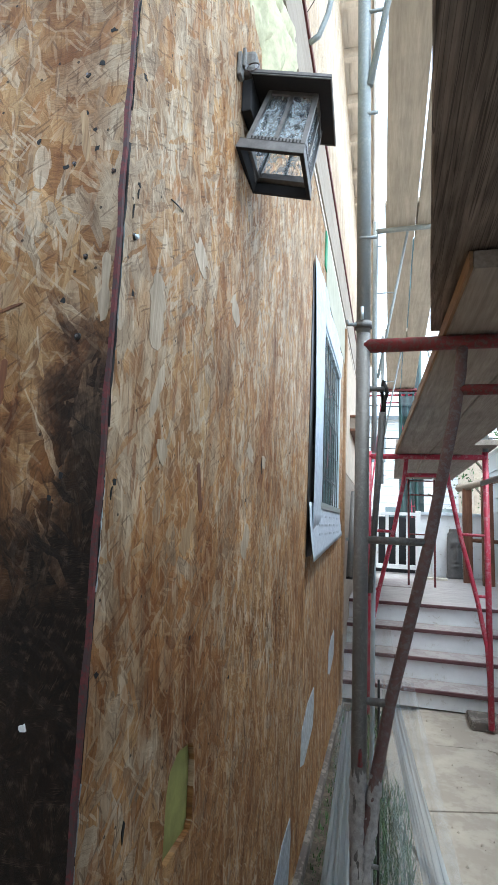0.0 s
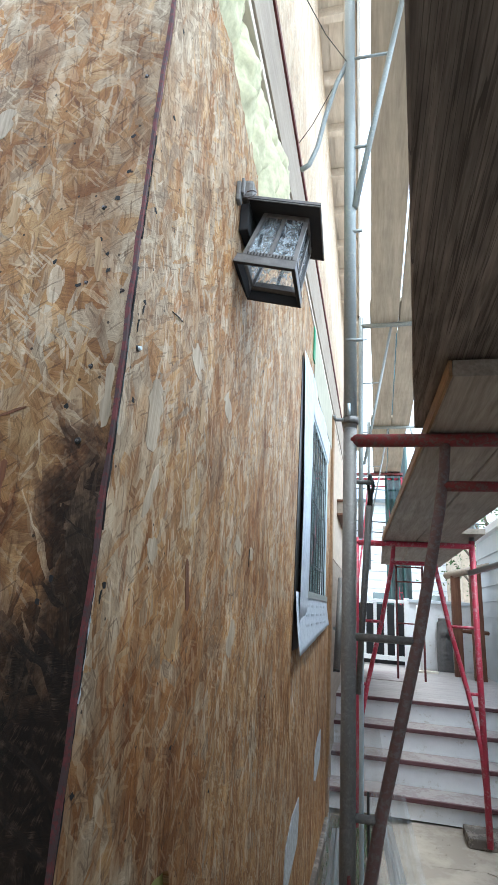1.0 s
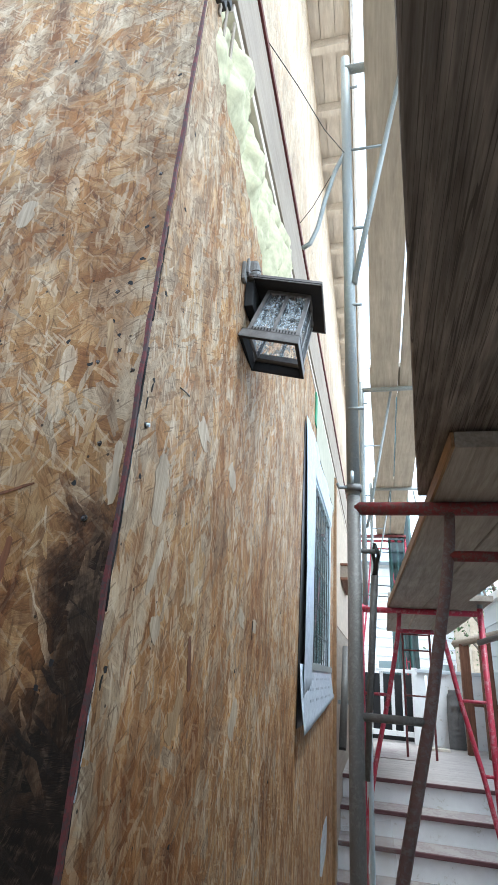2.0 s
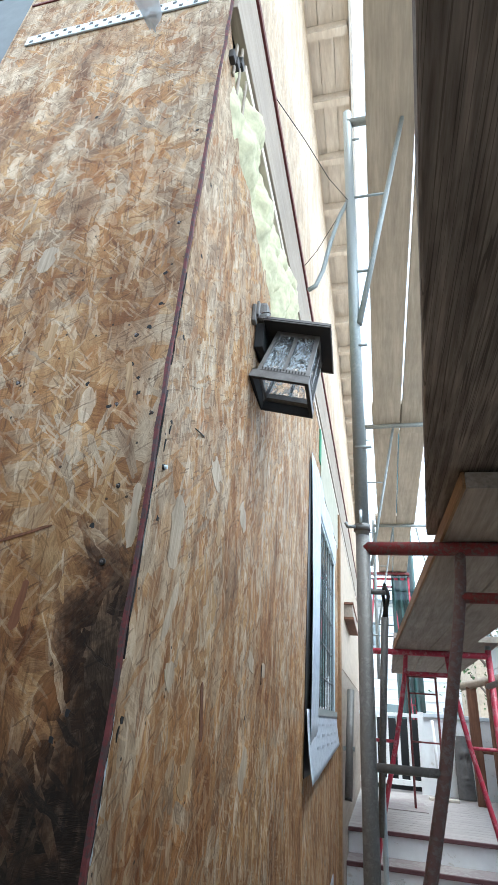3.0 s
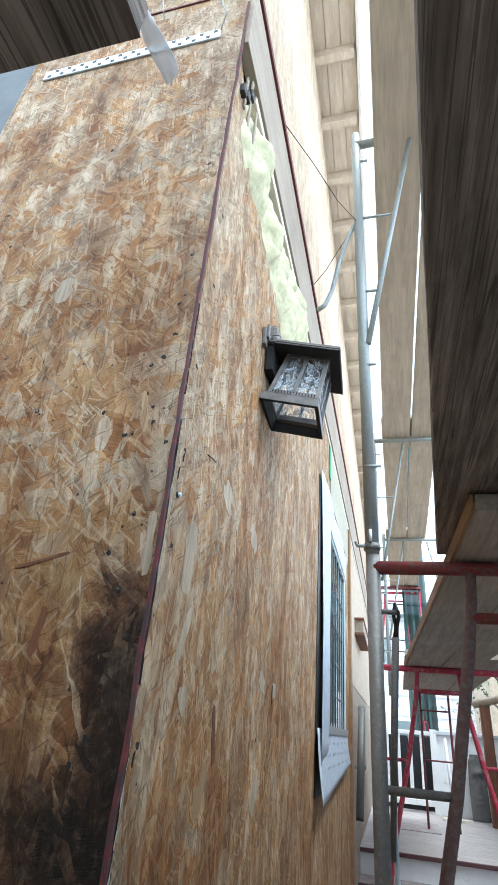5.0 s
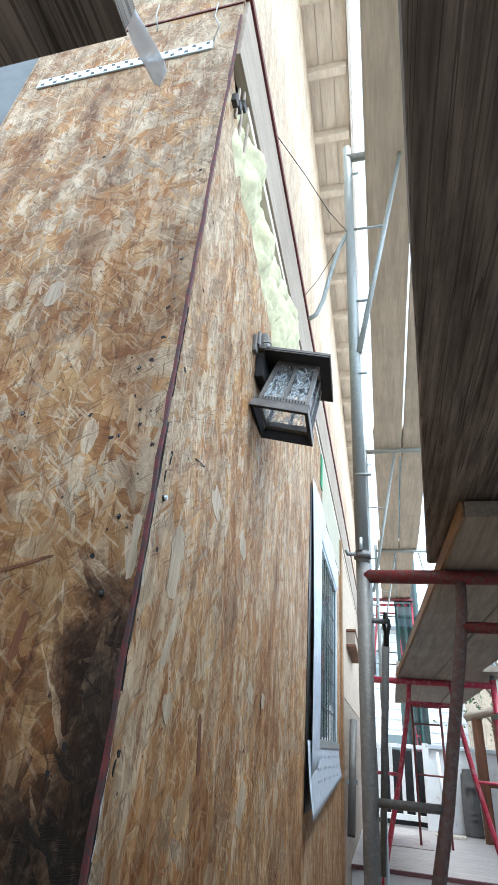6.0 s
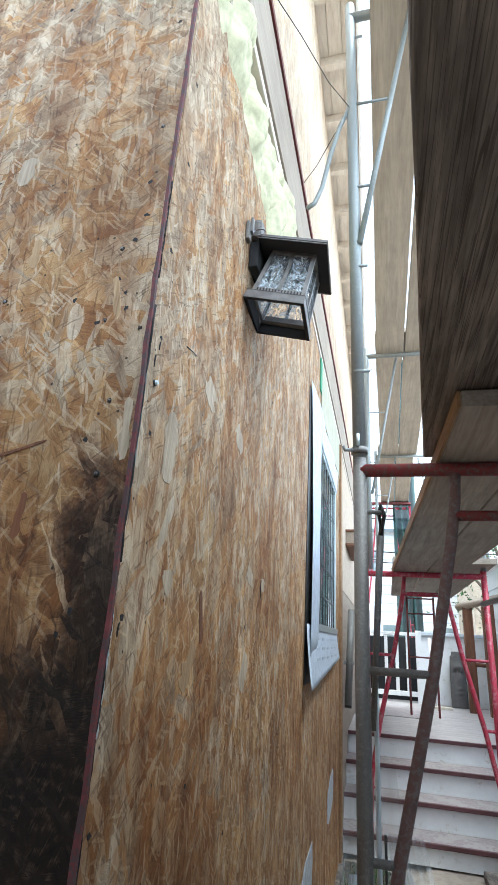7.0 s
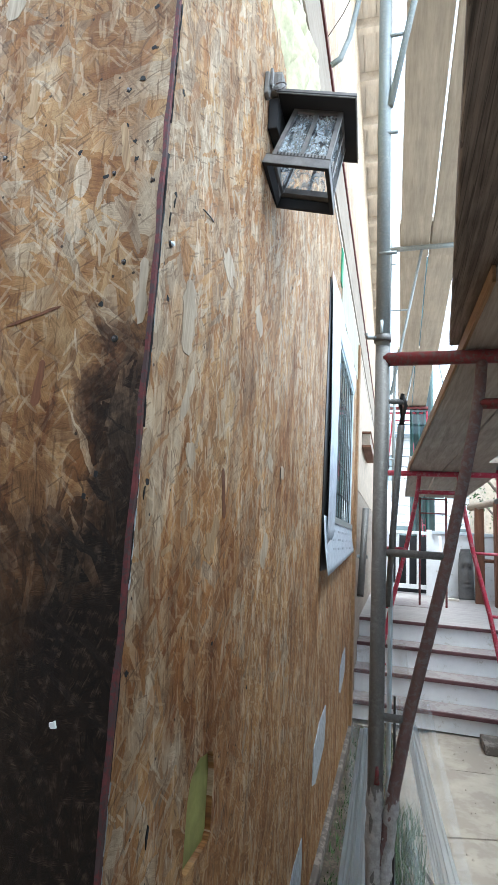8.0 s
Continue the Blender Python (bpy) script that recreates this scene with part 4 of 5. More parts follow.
for a, b in (((-1, -1), (1, -1)), ((1, -1), (1, 1)), ((1, 1), (-1, 1)), ((-1, 1), (-1, -1))):
    mid = ((a[0] + b[0]) / 2, (a[1] + b[1]) / 2)
    run = Vector((b[0] - a[0], b[1] - a[1], 0)).normalized()
    part("mullion", slat(at_body(*mid, SKIRT, 0.002), at_body(*mid, TZ, 0.002), run, 0.009, 0.005), M_BRONZE, lantern)
    band_low, band_high = at_body(*mid, SKIRT + 0.002, 0.003), at_body(*mid, BAND - 0.012, 0.003)
    lower = part("bottom_band", slat(band_low, band_high, run, 2 * (BX if run.x else BY) - 0.022, 0.005), M_BRONZE, lantern)
    out = Vector((mid[0], mid[1], 0)) * 0.0028
    for k in range(15):
        c = at_body(*a, BAND - 0.02, 0.004).lerp(at_body(*b, BAND - 0.02, 0.004), (k + 1) / 16) + out
        part("bead", box(c - Vector((0.0018, 0.0018, 0.005)), c + Vector((0.0018, 0.0018, 0.005))), M_BLACK, lower)
    part("top_band", slat(at_body(*mid, TZ - 0.012, 0.002), at_body(*mid, TZ, 0.002), run, 2 * (TX if run.x else TY) - 0.022, 0.005), M_BRONZE, lantern)
    for p, q in ((a, mid), (mid, b)):
        bm = bmesh.new()
        quad = [at_body(*p, BAND - 0.014, 0.006), at_body(*q, BAND - 0.014, 0.006), at_body(*q, TZ - 0.004, 0.006), at_body(*p, TZ - 0.004, 0.006)]
        n = (quad[1] - quad[0]).cross(quad[3] - quad[0]).normalized() * 0.0012
        va = [bm.verts.new(v - n) for v in quad]
        vb = [bm.verts.new(v + n) for v in quad]
        bm.faces.new(va)
        bm.faces.new(vb)
        for k in range(4):
            bm.faces.new((va[k], va[(k + 1) % 4], vb[(k + 1) % 4], vb[k]))
        part("pane", bm, M_SEED, lantern, "rippled clear glass").visible_shadow = False
# roof plate coloured black for its unlit underside
roof = part("roof", box((-0.1055, -0.068, TZ), (0.0923, 0.156, TZ + 0.004), 0.001), M_DARK, lantern)
part("roof_rim", ring_wall(TZ - 0.002, TZ + 0.012, (0.099, 0.112), (0.097, 0.11), 0.003, (-0.0066, 0.044), (-0.0066, 0.044)), M_BRONZE, roof)
bm = bmesh.new()
lo = [bm.verts.new((x, y, TZ + 0.0045)) for x, y in ((-.09, -.05), (.08, -.05), (.08, .14), (-.09, .14))]
hi = [bm.verts.new((x, y, TZ + 0.03)) for x, y in ((-.03, .01), (.03, .01), (.03, .08), (-.03, .08))]
bm.faces.new(lo)
bm.faces.new(hi)
for k in range(4):
    bm.faces.new((lo[k], lo[(k + 1) % 4], hi[(k + 1) % 4], hi[k]))
part("roof_cap", bm, M_BRONZE, roof)
part("finial", box((-0.022, 0.02, TZ + 0.0305), (0.022, 0.07, TZ + 0.05), 0.003), M_BRONZE, roof)
part("lamp_holder", tube((0, 0.04, 0.16), (0, 0.045, TZ - 0.001), 0.016), M_BLACK, lantern)
lantern.matrix_world = LAN
bracket = empty("lantern_bracket", (0, 0.5, 2.5), "grey metal mounting bracket and clip for the lantern", "bracket")
bracket.matrix_world = Matrix.Identity(4)
# black wall plate, enlarged to paint in the shadow beside the lantern
part("wall_plate", box((0.001, 0.5, 2.42), (0.026, 0.66, 2.505), 0.003), M_DARK, bracket)
part("clip", box((0.001, 0.45, 2.475), (0.012, 0.475, 2.535), 0.003), M_POLE, bracket)
part("clip_jaw", box((0.012, 0.455, 2.50), (0.02, 0.47, 2.548), 0.003), M_POLE, bracket)
part("box", box((0.0015, 0.49, 2.515), (0.036, 0.535, 2.575), 0.012), M_POLE, bracket)
ring = [(0.035 + 0.017 * math.cos(a), 0.462 + 0.008 * math.sin(a), 2.498 + 0.018 * math.sin(a)) for a in [k * 2 * math.pi / 16 for k in range(17)]]
part("ring", wire(ring, 0.0018, 6), M_NAIL, bracket)

# ---- small things on the boards ----
front_nails = ((-.271, 1.981), (-.137, 1.969), (-.089, 1.923), (-.076, 1.926), (-.064, 2.003), (-.047, 2.077), (-.068, 2.062), (-.048, 1.974),
               (-.043, 1.945), (-.014, 1.907), (-.034, 2.128), (-.072, 1.727), (-.045, 1.787), (-.064, 1.468), (-.05, 1.497),
               (-.535, 2.561), (-.487, 2.442), (-.037, 2.2), (-.03, 2.33), (-.03, 2.62), (-.3, 2.75), (-.45, 2.2))


def disc(c, n, r, h, seg=8):
    c, n = Vector(c), Vector(n)
    return tube(c - n * 0.004, c + n * h, r, r * 0.75, seg)


def fleck(c, axis, seed, r):
    """A ragged dark hole edge round a driven nail."""
    bm = bmesh.new()
    k = random.Random(seed)
    pts = []
    for i in range(9):
        a = 2 * math.pi * i / 9
        q = r * k.uniform(0.5, 1.3)
        u, v = q * math.cos(a), q * math.sin(a)
        pts.append((c[0] + u, c[1], c[2] + v) if axis == "y" else (c[0], c[1] + u, c[2] + v))
    top = [bm.verts.new(p) for p in pts]
    bm.faces.new(top)
    r2 = bmesh.ops.extrude_face_region(bm, geom=list(bm.faces))
    sh = Vector((0, 0.004, 0)) if axis == "y" else Vector((-0.004, 0, 0))
    for g in r2["geom"]:
        if isinstance(g, bmesh.types.BMVert):
            g.co += sh
    return bm


for i, (x, z) in enumerate(front_nails):
    n = empty("nail", (x, 0, z), "rusty nail driven into the strand board", "nail", "nails in the boards")
    n.matrix_world = Matrix.Identity(4)
    part("hole", fleck((x, -0.0006, z), "y", i, 0.0042), M_DARK, n)
    if i % 3 == 0:
        part("head", disc((x, -0.001, z), (0, -1, 0), 0.0028, 0.002), M_NAIL, n)
big = empty("screw", (-0.045, 0, 1.677), "shiny screw with washer in the mouldy board", "screw")
big.matrix_world = Matrix.Identity(4)
part("washer", disc((-.045, -0.0005, 1.677), (0, -1, 0), 0.006, 0.0012, 14), M_BLACK, big)
part("head", disc((-.045, -0.002, 1.677), (0, -1, 0), 0.0026, 0.002, 10), M_NAIL, big)
for i, (y, z) in enumerate(((.046, 1.916), (.052, 1.756), (.039, 2.082), (.043, 1.494), (.037, 1.258), (.357, 1.238), (.06, 2.3), (.05, 2.5), (.7, 1.5), (.62, 1.1), (.9, 2.2), (1.3, 1.7), (1.2, 1.2), (1.1, 2.4))):
    n = empty("nail", (0, y, z), "rusty nail driven into the strand board", "nail", "nails in the boards")
    n.matrix_world = Matrix.Identity(4)
    part("hole", fleck((0.0006, y, z), "x", 50 + i, 0.0045), M_DARK, n)
bolt = empty("bolt", (0, .043, 1.835), "blue-grey bolt head beside the corner", "bolt")
bolt.matrix_world = Matrix.Identity(4)
part("washer", disc((0.001, .043, 1.835), (1, 0, 0), 0.006, 0.002, 12), M_BLACK, bolt)
part("head", disc((0.003, .043, 1.835), (1, 0, 0), 0.0045, 0.0035, 6), M_STRAP, bolt)
# splits in the boards
tagged(link_mesh("splinter", wire([(0.001, .15, 1.962), (0.003, .175, 1.966), (0.001, .2, 1.972)], 0.0012, 5), M_BLACK), "thin dark splinter on the boards", "splinter")
for k, (y, z, l, w) in enumerate(((.034, 1.868, .022, .002), (.044, 1.90, .014, .002), (.86, 1.605, .05, .003), (.14, 1.03, .03, .004), (.036, 1.478, .016, .002))):
    bm = bmesh.new()
    vs = [bm.verts.new((0.0015, y - w, z)), bm.verts.new((0.0015, y, z - l / 2)), bm.verts.new((0.0015, y + w, z + 0.01)), bm.verts.new((0.0015, y, z + l / 2))]
    bm.faces.new(vs)
    r2 = bmesh.ops.extrude_face_region(bm, geom=list(bm.faces))
    for g in r2["geom"]:
        if isinstance(g, bmesh.types.BMVert):
            g.co.x -= 0.004
    tagged(link_mesh("split", bm, M_DARK), "dark split along the grain of the boards", "crack", kind="structure")
tagged(link_mesh("chip", fleck((-0.067, -0.003, 1.202), "y", 91, 0.0045), M_WHITE), "white paint chip stuck to the mouldy board", "chip")

# single strands that stand proud of the boards
def strand(u, v, wide, long_, lean, material, side, seed, proud=0.0009):
    k = random.Random(seed)
    pts = []
    for f, w in ((-1, 0.35), (-0.85, 0.7), (-0.6, 0.9), (-0.3, 1.0), (0, 0.9), (0.3, 1.0), (0.6, 0.85), (0.85, 0.75), (1, 0.3)):
        pts.append((w * wide * k.uniform(0.6, 1.15) / 2, (f + k.uniform(-.04, .04)) * long_ / 2))
    loop = [(a, b) for a, b in pts] + [(-a * k.uniform(0.6, 1.2), b + k.uniform(-.03, .03) * long_) for a, b in reversed(pts)]
    c, d = math.cos(radians(lean)), math.sin(radians(lean))
    loop = [(u + a * c - b * d, v + a * d + b * c) for a, b in loop]
    if side:
        return part("strand", sheet(loop, [], 0.003, lambda p, q, e: (proud - e, p, q)), material, house)
    return part("strand", sheet(loop, [], 0.003, lambda p, q, e: (p, -proud + e, q)), material, front)


# (across, up, width, length, lean, material) of the flakes that stand out
SIDE_FLAKES = [
    (0.300, 1.942, 0.086, 0.055, -27, M_STRAND_PALE),
    (0.183, 1.556, 0.057, 0.035, -46, M_STRAND_PALE),
    (0.150, 1.642, 0.030, 0.098, -23, M_STRAND_PALE),
    (0.129, 1.764, 0.062, 0.121, 1, M_STRAND_PALE),
    (0.314, 1.426, 0.053, 0.088, -34, M_STRAND_TAN),
    (0.362, 1.508, 0.023, 0.095, 15, M_STRAND_RED),
    (0.727, 1.625, 0.082, 0.040, -21, M_STRAND_PALE),
    (0.712, 1.400, 0.072, 0.090, -25, M_STRAND_PALE),
    (0.123, 1.405, 0.012, 0.039, -73, M_STRAND_TAN),
    (0.538, 1.931, 0.061, 0.076, 46, M_STRAND_PALE),
    (0.887, 1.618, 0.053, 0.035, -8, M_STRAND_PALE),
    (0.356, 1.843, 0.031, 0.073, -3, M_STRAND_TAN),
]
FRONT_FLAKES = [
    (-0.154, 1.619, 0.018, 0.065, -4, M_STRAND_RED),
    (-0.176, 1.716, 0.006, 0.089, -73, M_STRAND_RED),
    (-0.012, 1.744, 0.018, 0.094, 2, M_STRAND_PALE),
    (-0.063, 1.967, 0.014, 0.084, 10, M_STRAND_TAN),
    (-0.300, 2.277, 0.040, 0.069, -5, M_STRAND_PALE),
    (-0.234, 2.075, 0.021, 0.063, 1, M_STRAND_TAN),
]
for i, (u, v, w, l, a, m) in enumerate(SIDE_FLAKES):
    strand(u, v, w, l, a, m, True, 100 + i)
for i, (u, v, w, l, a, m) in enumerate(FRONT_FLAKES):
    strand(u, v, w, l, a, m, False, 200 + i)

# pale metal strap with holes, high on the wall end
strap = empty("metal_strap", (-0.35, 0, 3.22), "pale perforated metal strap nailed across the boards", "strap")
strap.matrix_world = Matrix.Identity(4)
part("band", box((-0.635, -0.006, 3.198), (-0.07, -0.001, 3.243), 0.001), M_STRAP, strap)
for k in range(26):
    x = -0.62 + 0.0212 * k
    part("hole", box((x, -0.0068, 3.204 + 0.022 * (k % 2)), (x + 0.011, -0.0055, 3.215 + 0.022 * (k % 2))), M_BLACK, strap)
bm = bmesh.new()
spine = [((0.100, -0.452, 2.150), 0.004), ((0.094, -0.435, 2.165), 0.006), ((0.088, -0.41, 2.185), 0.010), ((0.082, -0.38, 2.21), 0.013), ((0.077, -0.345, 2.24), 0.014),
         ((0.072, -0.315, 2.262), 0.012), ((0.069, -0.298, 2.262), 0.009), ((0.067, -0.289, 2.255), 0.004)]
prev = None
for i, (p, w) in enumerate(spine):
    p = Vector(spine[0][0]).lerp(Vector(p), 0.62)
    a = 0.5 + 0.35 * math.sin(i * 1.3)
    d = Vector((math.cos(a), 0.3, math.sin(a) * 0.6)).normalized() * w
    row = [bm.verts.new(Vector(p) + d * f + Vector((0, 0.003 * math.sin(f * 4 + i), 0))) for f in (-1, -0.4, 0.3, 1)]
    if prev:
        for k in range(3):
            bm.faces.new((prev[k], prev[k + 1], row[k + 1], row[k])).smooth = True
    prev = row
ribbon = tagged(link_mesh("plastic_ribbon", bm, M_RIBBON), "torn white plastic ribbon dangling from the plank", "ribbon")
th = ribbon.modifiers.new("thick", "SOLIDIFY")
th.thickness = 0.0008
tagged(link_mesh("hanging_wire", wire([(-0.085, -0.004, 3.5), (-0.08, -0.012, 3.38), (-0.06, -0.01, 3.32), (-0.07, -0.006, 3.235)], 0.002, 6), M_GALV), "thin wire hanging down the boards", "wire")
tagged(link_mesh("hanging_wire", wire([(-0.3, -0.004, 3.6), (-0.29, -0.012, 3.5), (-0.27, -0.006, 3.4)], 0.002, 6), M_GALV), "thin wire hanging down the boards", "wire")
for y, z in ((0.03, 2.965), (0.06, 2.99), (0.09, 3.05)):
    tagged(link_mesh("cable_end", box((-0.004, y, z), (0.014, y + 0.022, z + 0.035), 0.003), M_BLACK), "black cable end poking from the torn wall", "cable", "cable ends")
for k, (y, z, l) in enumerate(((0.1, 2.93, .22), (0.16, 2.9, .2), (0.06, 2.95, .14), (0.24, 2.86, .16))):
    tagged(link_mesh("torn_lath", box((0.001, y, z), (0.007, y + 0.012, z + l), 0.002), M_TRIM), "torn pale wood strip over the insulation", "lath", "torn laths")

# patches low on the wall
for k, (y0, y1, z0, z1) in enumerate(((1.77, 2.18, .44, .645), (2.85, 3.24, .53, .725), (1.2, 1.56, .10, .36))):
    bm = bmesh.new()
    vs = [bm.verts.new((0.003, y, z)) for y, z in ((y0, z0), (y0 + .1, z0 - .03), (y1 - .03, z0 + .03), (y1, z1 - .08), (y1 - .02, z1), (y0 + .18, z1 - .01), (y0 + .02, z1 - .07))]
    bm.faces.new(vs)
    r2 = bmesh.ops.extrude_face_region(bm, geom=list(bm.faces))
    for g in r2["geom"]:
        if isinstance(g, bmesh.types.BMVert):
            g.co.x -= 0.003
    tagged(link_mesh("wall_patch", bm, M_TAPE), "grey-blue patch stuck low on the wall", "patch", "patches on the wall")

# downspout and sill past the window
spout = empty("downspout", (0.05, 4.35, 1.0), "grey downspout with an open dark lower end", "downspout")
spout.matrix_world = Matrix.Identity(4)
part("pipe", tube((0.04, 4.2, 0.99), (0.06, 4.4, 1.75), 0.03), M_POLE, spout)
part("open_end", tube((0.0395, 4.196, 0.975), (0.04, 4.2, 0.995), 0.029), M_BLACK, spout)
part("strap", box((0.0, 4.27, 1.3), (0.09, 4.30, 1.33)), M_GALV, spout)
sill = empty("window_box", (0, 4.6, 2.4), "wooden box frame fixed to the wall past the window", "box frame")
sill.matrix_world = Matrix.Identity(4)
part("lower_rail", box((0.001, 4.55, 2.36), (0.09, 5.6, 2.385), 0.004), M_BROWN, sill)
part("upper_rail", box((0.001, 4.55, 2.50), (0.09, 5.6, 2.52), 0.004), M_BROWN, sill)
part("front_board", box((0.001, 4.58, 2.386), (0.08, 5.55, 2.499)), M_TRIM, sill)

# ---- hardware on the near pole ----
brace = empty("hanging_brace", (0.335, 1.1, 1.3), "dark steel brace hanging from a pin by a black hook", "brace")
brace.matrix_world = Matrix.Identity(4)
part("pin", tube((0.275, 1.028, 1.868), (0.345, 1.06, 1.872), 0.008), M_POLE, brace)
part("hook", wire([(0.335, 1.06, 1.90), (0.327, 1.065, 1.87), (0.333, 1.07, 1.84), (0.328, 1.07, 1.80)], 0.006, 6), M_BLACK, brace)
part("hook", wire([(0.335, 1.05, 1.89), (0.344, 1.055, 1.86), (0.337, 1.06, 1.83), (0.335, 1.07, 1.80)], 0.006, 6), M_BLACK, brace)
part("tube", tube((0.331, 1.07, 1.80), (0.296, 1.1, 1.25), 0.0115, 0.008), M_POLE, brace)
coup = empty("pole_coupling", (X0, 1.02, 2.1), "steel locking hook round the scaffold pole", "coupling")
coup.matrix_world = Matrix.Identity(4)
part("collar", tube((X0, 1.015, 2.055), (X0 - .001, 1.014, 2.075), 0.027), M_POLE, coup)
part("hook", wire([(X0 - 0.02, 1.0, 2.065), (X0 - 0.045, 0.99, 2.062), (X0 - 0.05, 0.985, 2.075)], 0.006, 6), M_GALV, coup)
part("pin", tube((X0 - 0.003, 0.985, 2.075), (X0 - 0.003, 0.985, 2.115), 0.005), M_STRAP, coup)
tagged(link_mesh("pale_conduit", tube((0.304, 1.12, 0.0), (0.306, 1.12, 1.46), 0.007), M_STRAP), "thin pale conduit standing behind the pole", "conduit")
tagged(link_mesh("base_rod", tube((0.325, 1.3, 0.0), (0.322, 1.3, 0.95), 0.004), M_BLACK), "thin dark rod standing in the weeds", "rod")
strapbar = wire([(0.25, 1.0, 3.62), (0.21, 1.0, 3.52), (0.17, 1.0, 3.36), (0.14, 1.0, 3.2), (0.11, 1.0, 3.12), (0.08, 1.0, 3.10)], 0.010, 8)
tagged(link_mesh("curved_strap", strapbar, M_GALV), "galvanised strap hooked from the pole towards the wall", "strap")
tagged(link_mesh("tie_wire", wire([(0.0, 0.42, 3.54), (0.1, 0.63, 3.545), (0.18, 0.83, 3.56), (0.255, 1.0, 3.62)], 0.0018, 6), M_BLACK), "thin twisted wire tying the pole to the wall", "wire", "tie wires")
tagged(link_mesh("tie_wire", wire([(0.0, 1.3, 3.54), (0.09, 1.2, 3.55), (0.18, 1.08, 3.58), (0.255, 1.0, 3.62)], 0.0018, 6), M_BLACK), "thin twisted wire tying the pole to the wall", "wire", "tie wires")
# the raw orange edge of the near plank over the bar
tagged(link_mesh("edge_batten", box((0.0, 0.0, 0.0), (0.009, 3.27, 0.042), 0.002), M_EDGE), "raw orange batten along the plank edge", "batten").matrix_world = pose(0.518, 0.6, 2.0245, 0, 0, 1.82)

# ---- plastic film round the pole foot ----
def film(name, top, bottom, material, seed, label):
    bm = bmesh.new()
    nu, nv = 30, 18
    g = []
    for i in range(nu + 1):
        col = []
        for k in range(nv + 1):
            f = k / nv
            a, b = Vector(top[0]).lerp(Vector(top[1]), i / nu), Vector(bottom[0]).lerp(Vector(bottom[1]), i / nu)
            p = a.lerp(b, f ** 0.8)
            w = 0.035 * (0.3 + f) * noise.noise(Vector((i * 0.42, f * 1.3, seed)))
            col.append(bm.verts.new((p.x + w * 0.6, p.y + w * 2, max(0.004, p.z))))
        g.append(col)
    for i in range(nu):
        for k in range(nv):
            bm.faces.new((g[i][k], g[i + 1][k], g[i + 1][k + 1], g[i][k + 1])).smooth = True
    return tagged(link_mesh(name, bm, material), label, "plastic film", "plastic film round the pole")


FILM_LABEL = "crumpled clear plastic film draped down to the ground"
film("plastic_film", ((0.215, 1.3, 0.84), (0.25, 1.3, 0.84)), ((0.11, 1.22, 0.0), (0.245, 1.22, 0.0)), M_FOLD, 1.0, FILM_LABEL)
film("plastic_film", ((0.352, 1.3, 0.87), (0.392, 1.3, 0.87)), ((0.54, 1.25, 0.0), (0.64, 1.25, 0.0)), M_FOLD, 5.0, FILM_LABEL)
film("plastic_film", ((0.17, 1.72, 1.0), (0.36, 1.65, 1.06)), ((0.12, 1.78, 0.0), (0.5, 1.7, 0.0)), M_FILM, 9.0, FILM_LABEL)
film("plastic_film", ((0.33, 1.6, 0.87), (0.445, 1.6, 0.87)), ((0.36, 1.58, 0.0), (0.66, 1.58, 0.0)), M_FILM, 13.0, FILM_LABEL)

# dried cement crust on the feet of the near pole and its leg
def crust(name, a, b, r, seed, parent):
    bm = bmesh.new()
    a, b = Vector(a), Vector(b)
    q = (b - a).to_track_quat("Z", "Y")
    rows = []
    for k in range(49):
        f = k / 48
        row = []
        for i in range(18):
            ang = 2 * math.pi * i / 18
            n = noise.fractal(Vector((math.cos(ang) * 1.3 + seed, math.sin(ang) * 1.3, f * 11)), 1.0, 2.0, 4)
            rad = r - 0.002 + max(0.0, 0.0035 + 0.007 * n) * min(1, 7 * min(f, 1 - f) + 0.15)
            row.append(bm.verts.new(a.lerp(b, f) + q @ Vector((rad * math.cos(ang), rad * math.sin(ang), 0))))
        rows.append(row)
    for r0, r1 in zip(rows, rows[1:]):
        for i in range(18):
            bm.faces.new((r0[i], r0[(i + 1) % 18], r1[(i + 1) % 18], r1[i])).smooth = True
    bm.faces.new(rows[0])
    bm.faces.new(rows[-1])
    return part(name, bm, M_SPLATTER, parent, "dried grey cement crust")


crust("cement_crust", (X0, 1.02, 0.2), (X0, 1.02, 0.8), 0.0215, 2.0, near_frame)
crust("cement_crust", (X0 + 0.012, 1.02, 0.45), (X0 + 0.046, 1.02, 0.78), 0.017, 6.0, near_frame)
part("paint_patch", tube((X0 + 0.004, 1.0025, 0.80), (X0 + 0.004, 1.0025, 0.845), 0.008, 0.005, 8), M_RED, near_frame, "patch of old red paint")

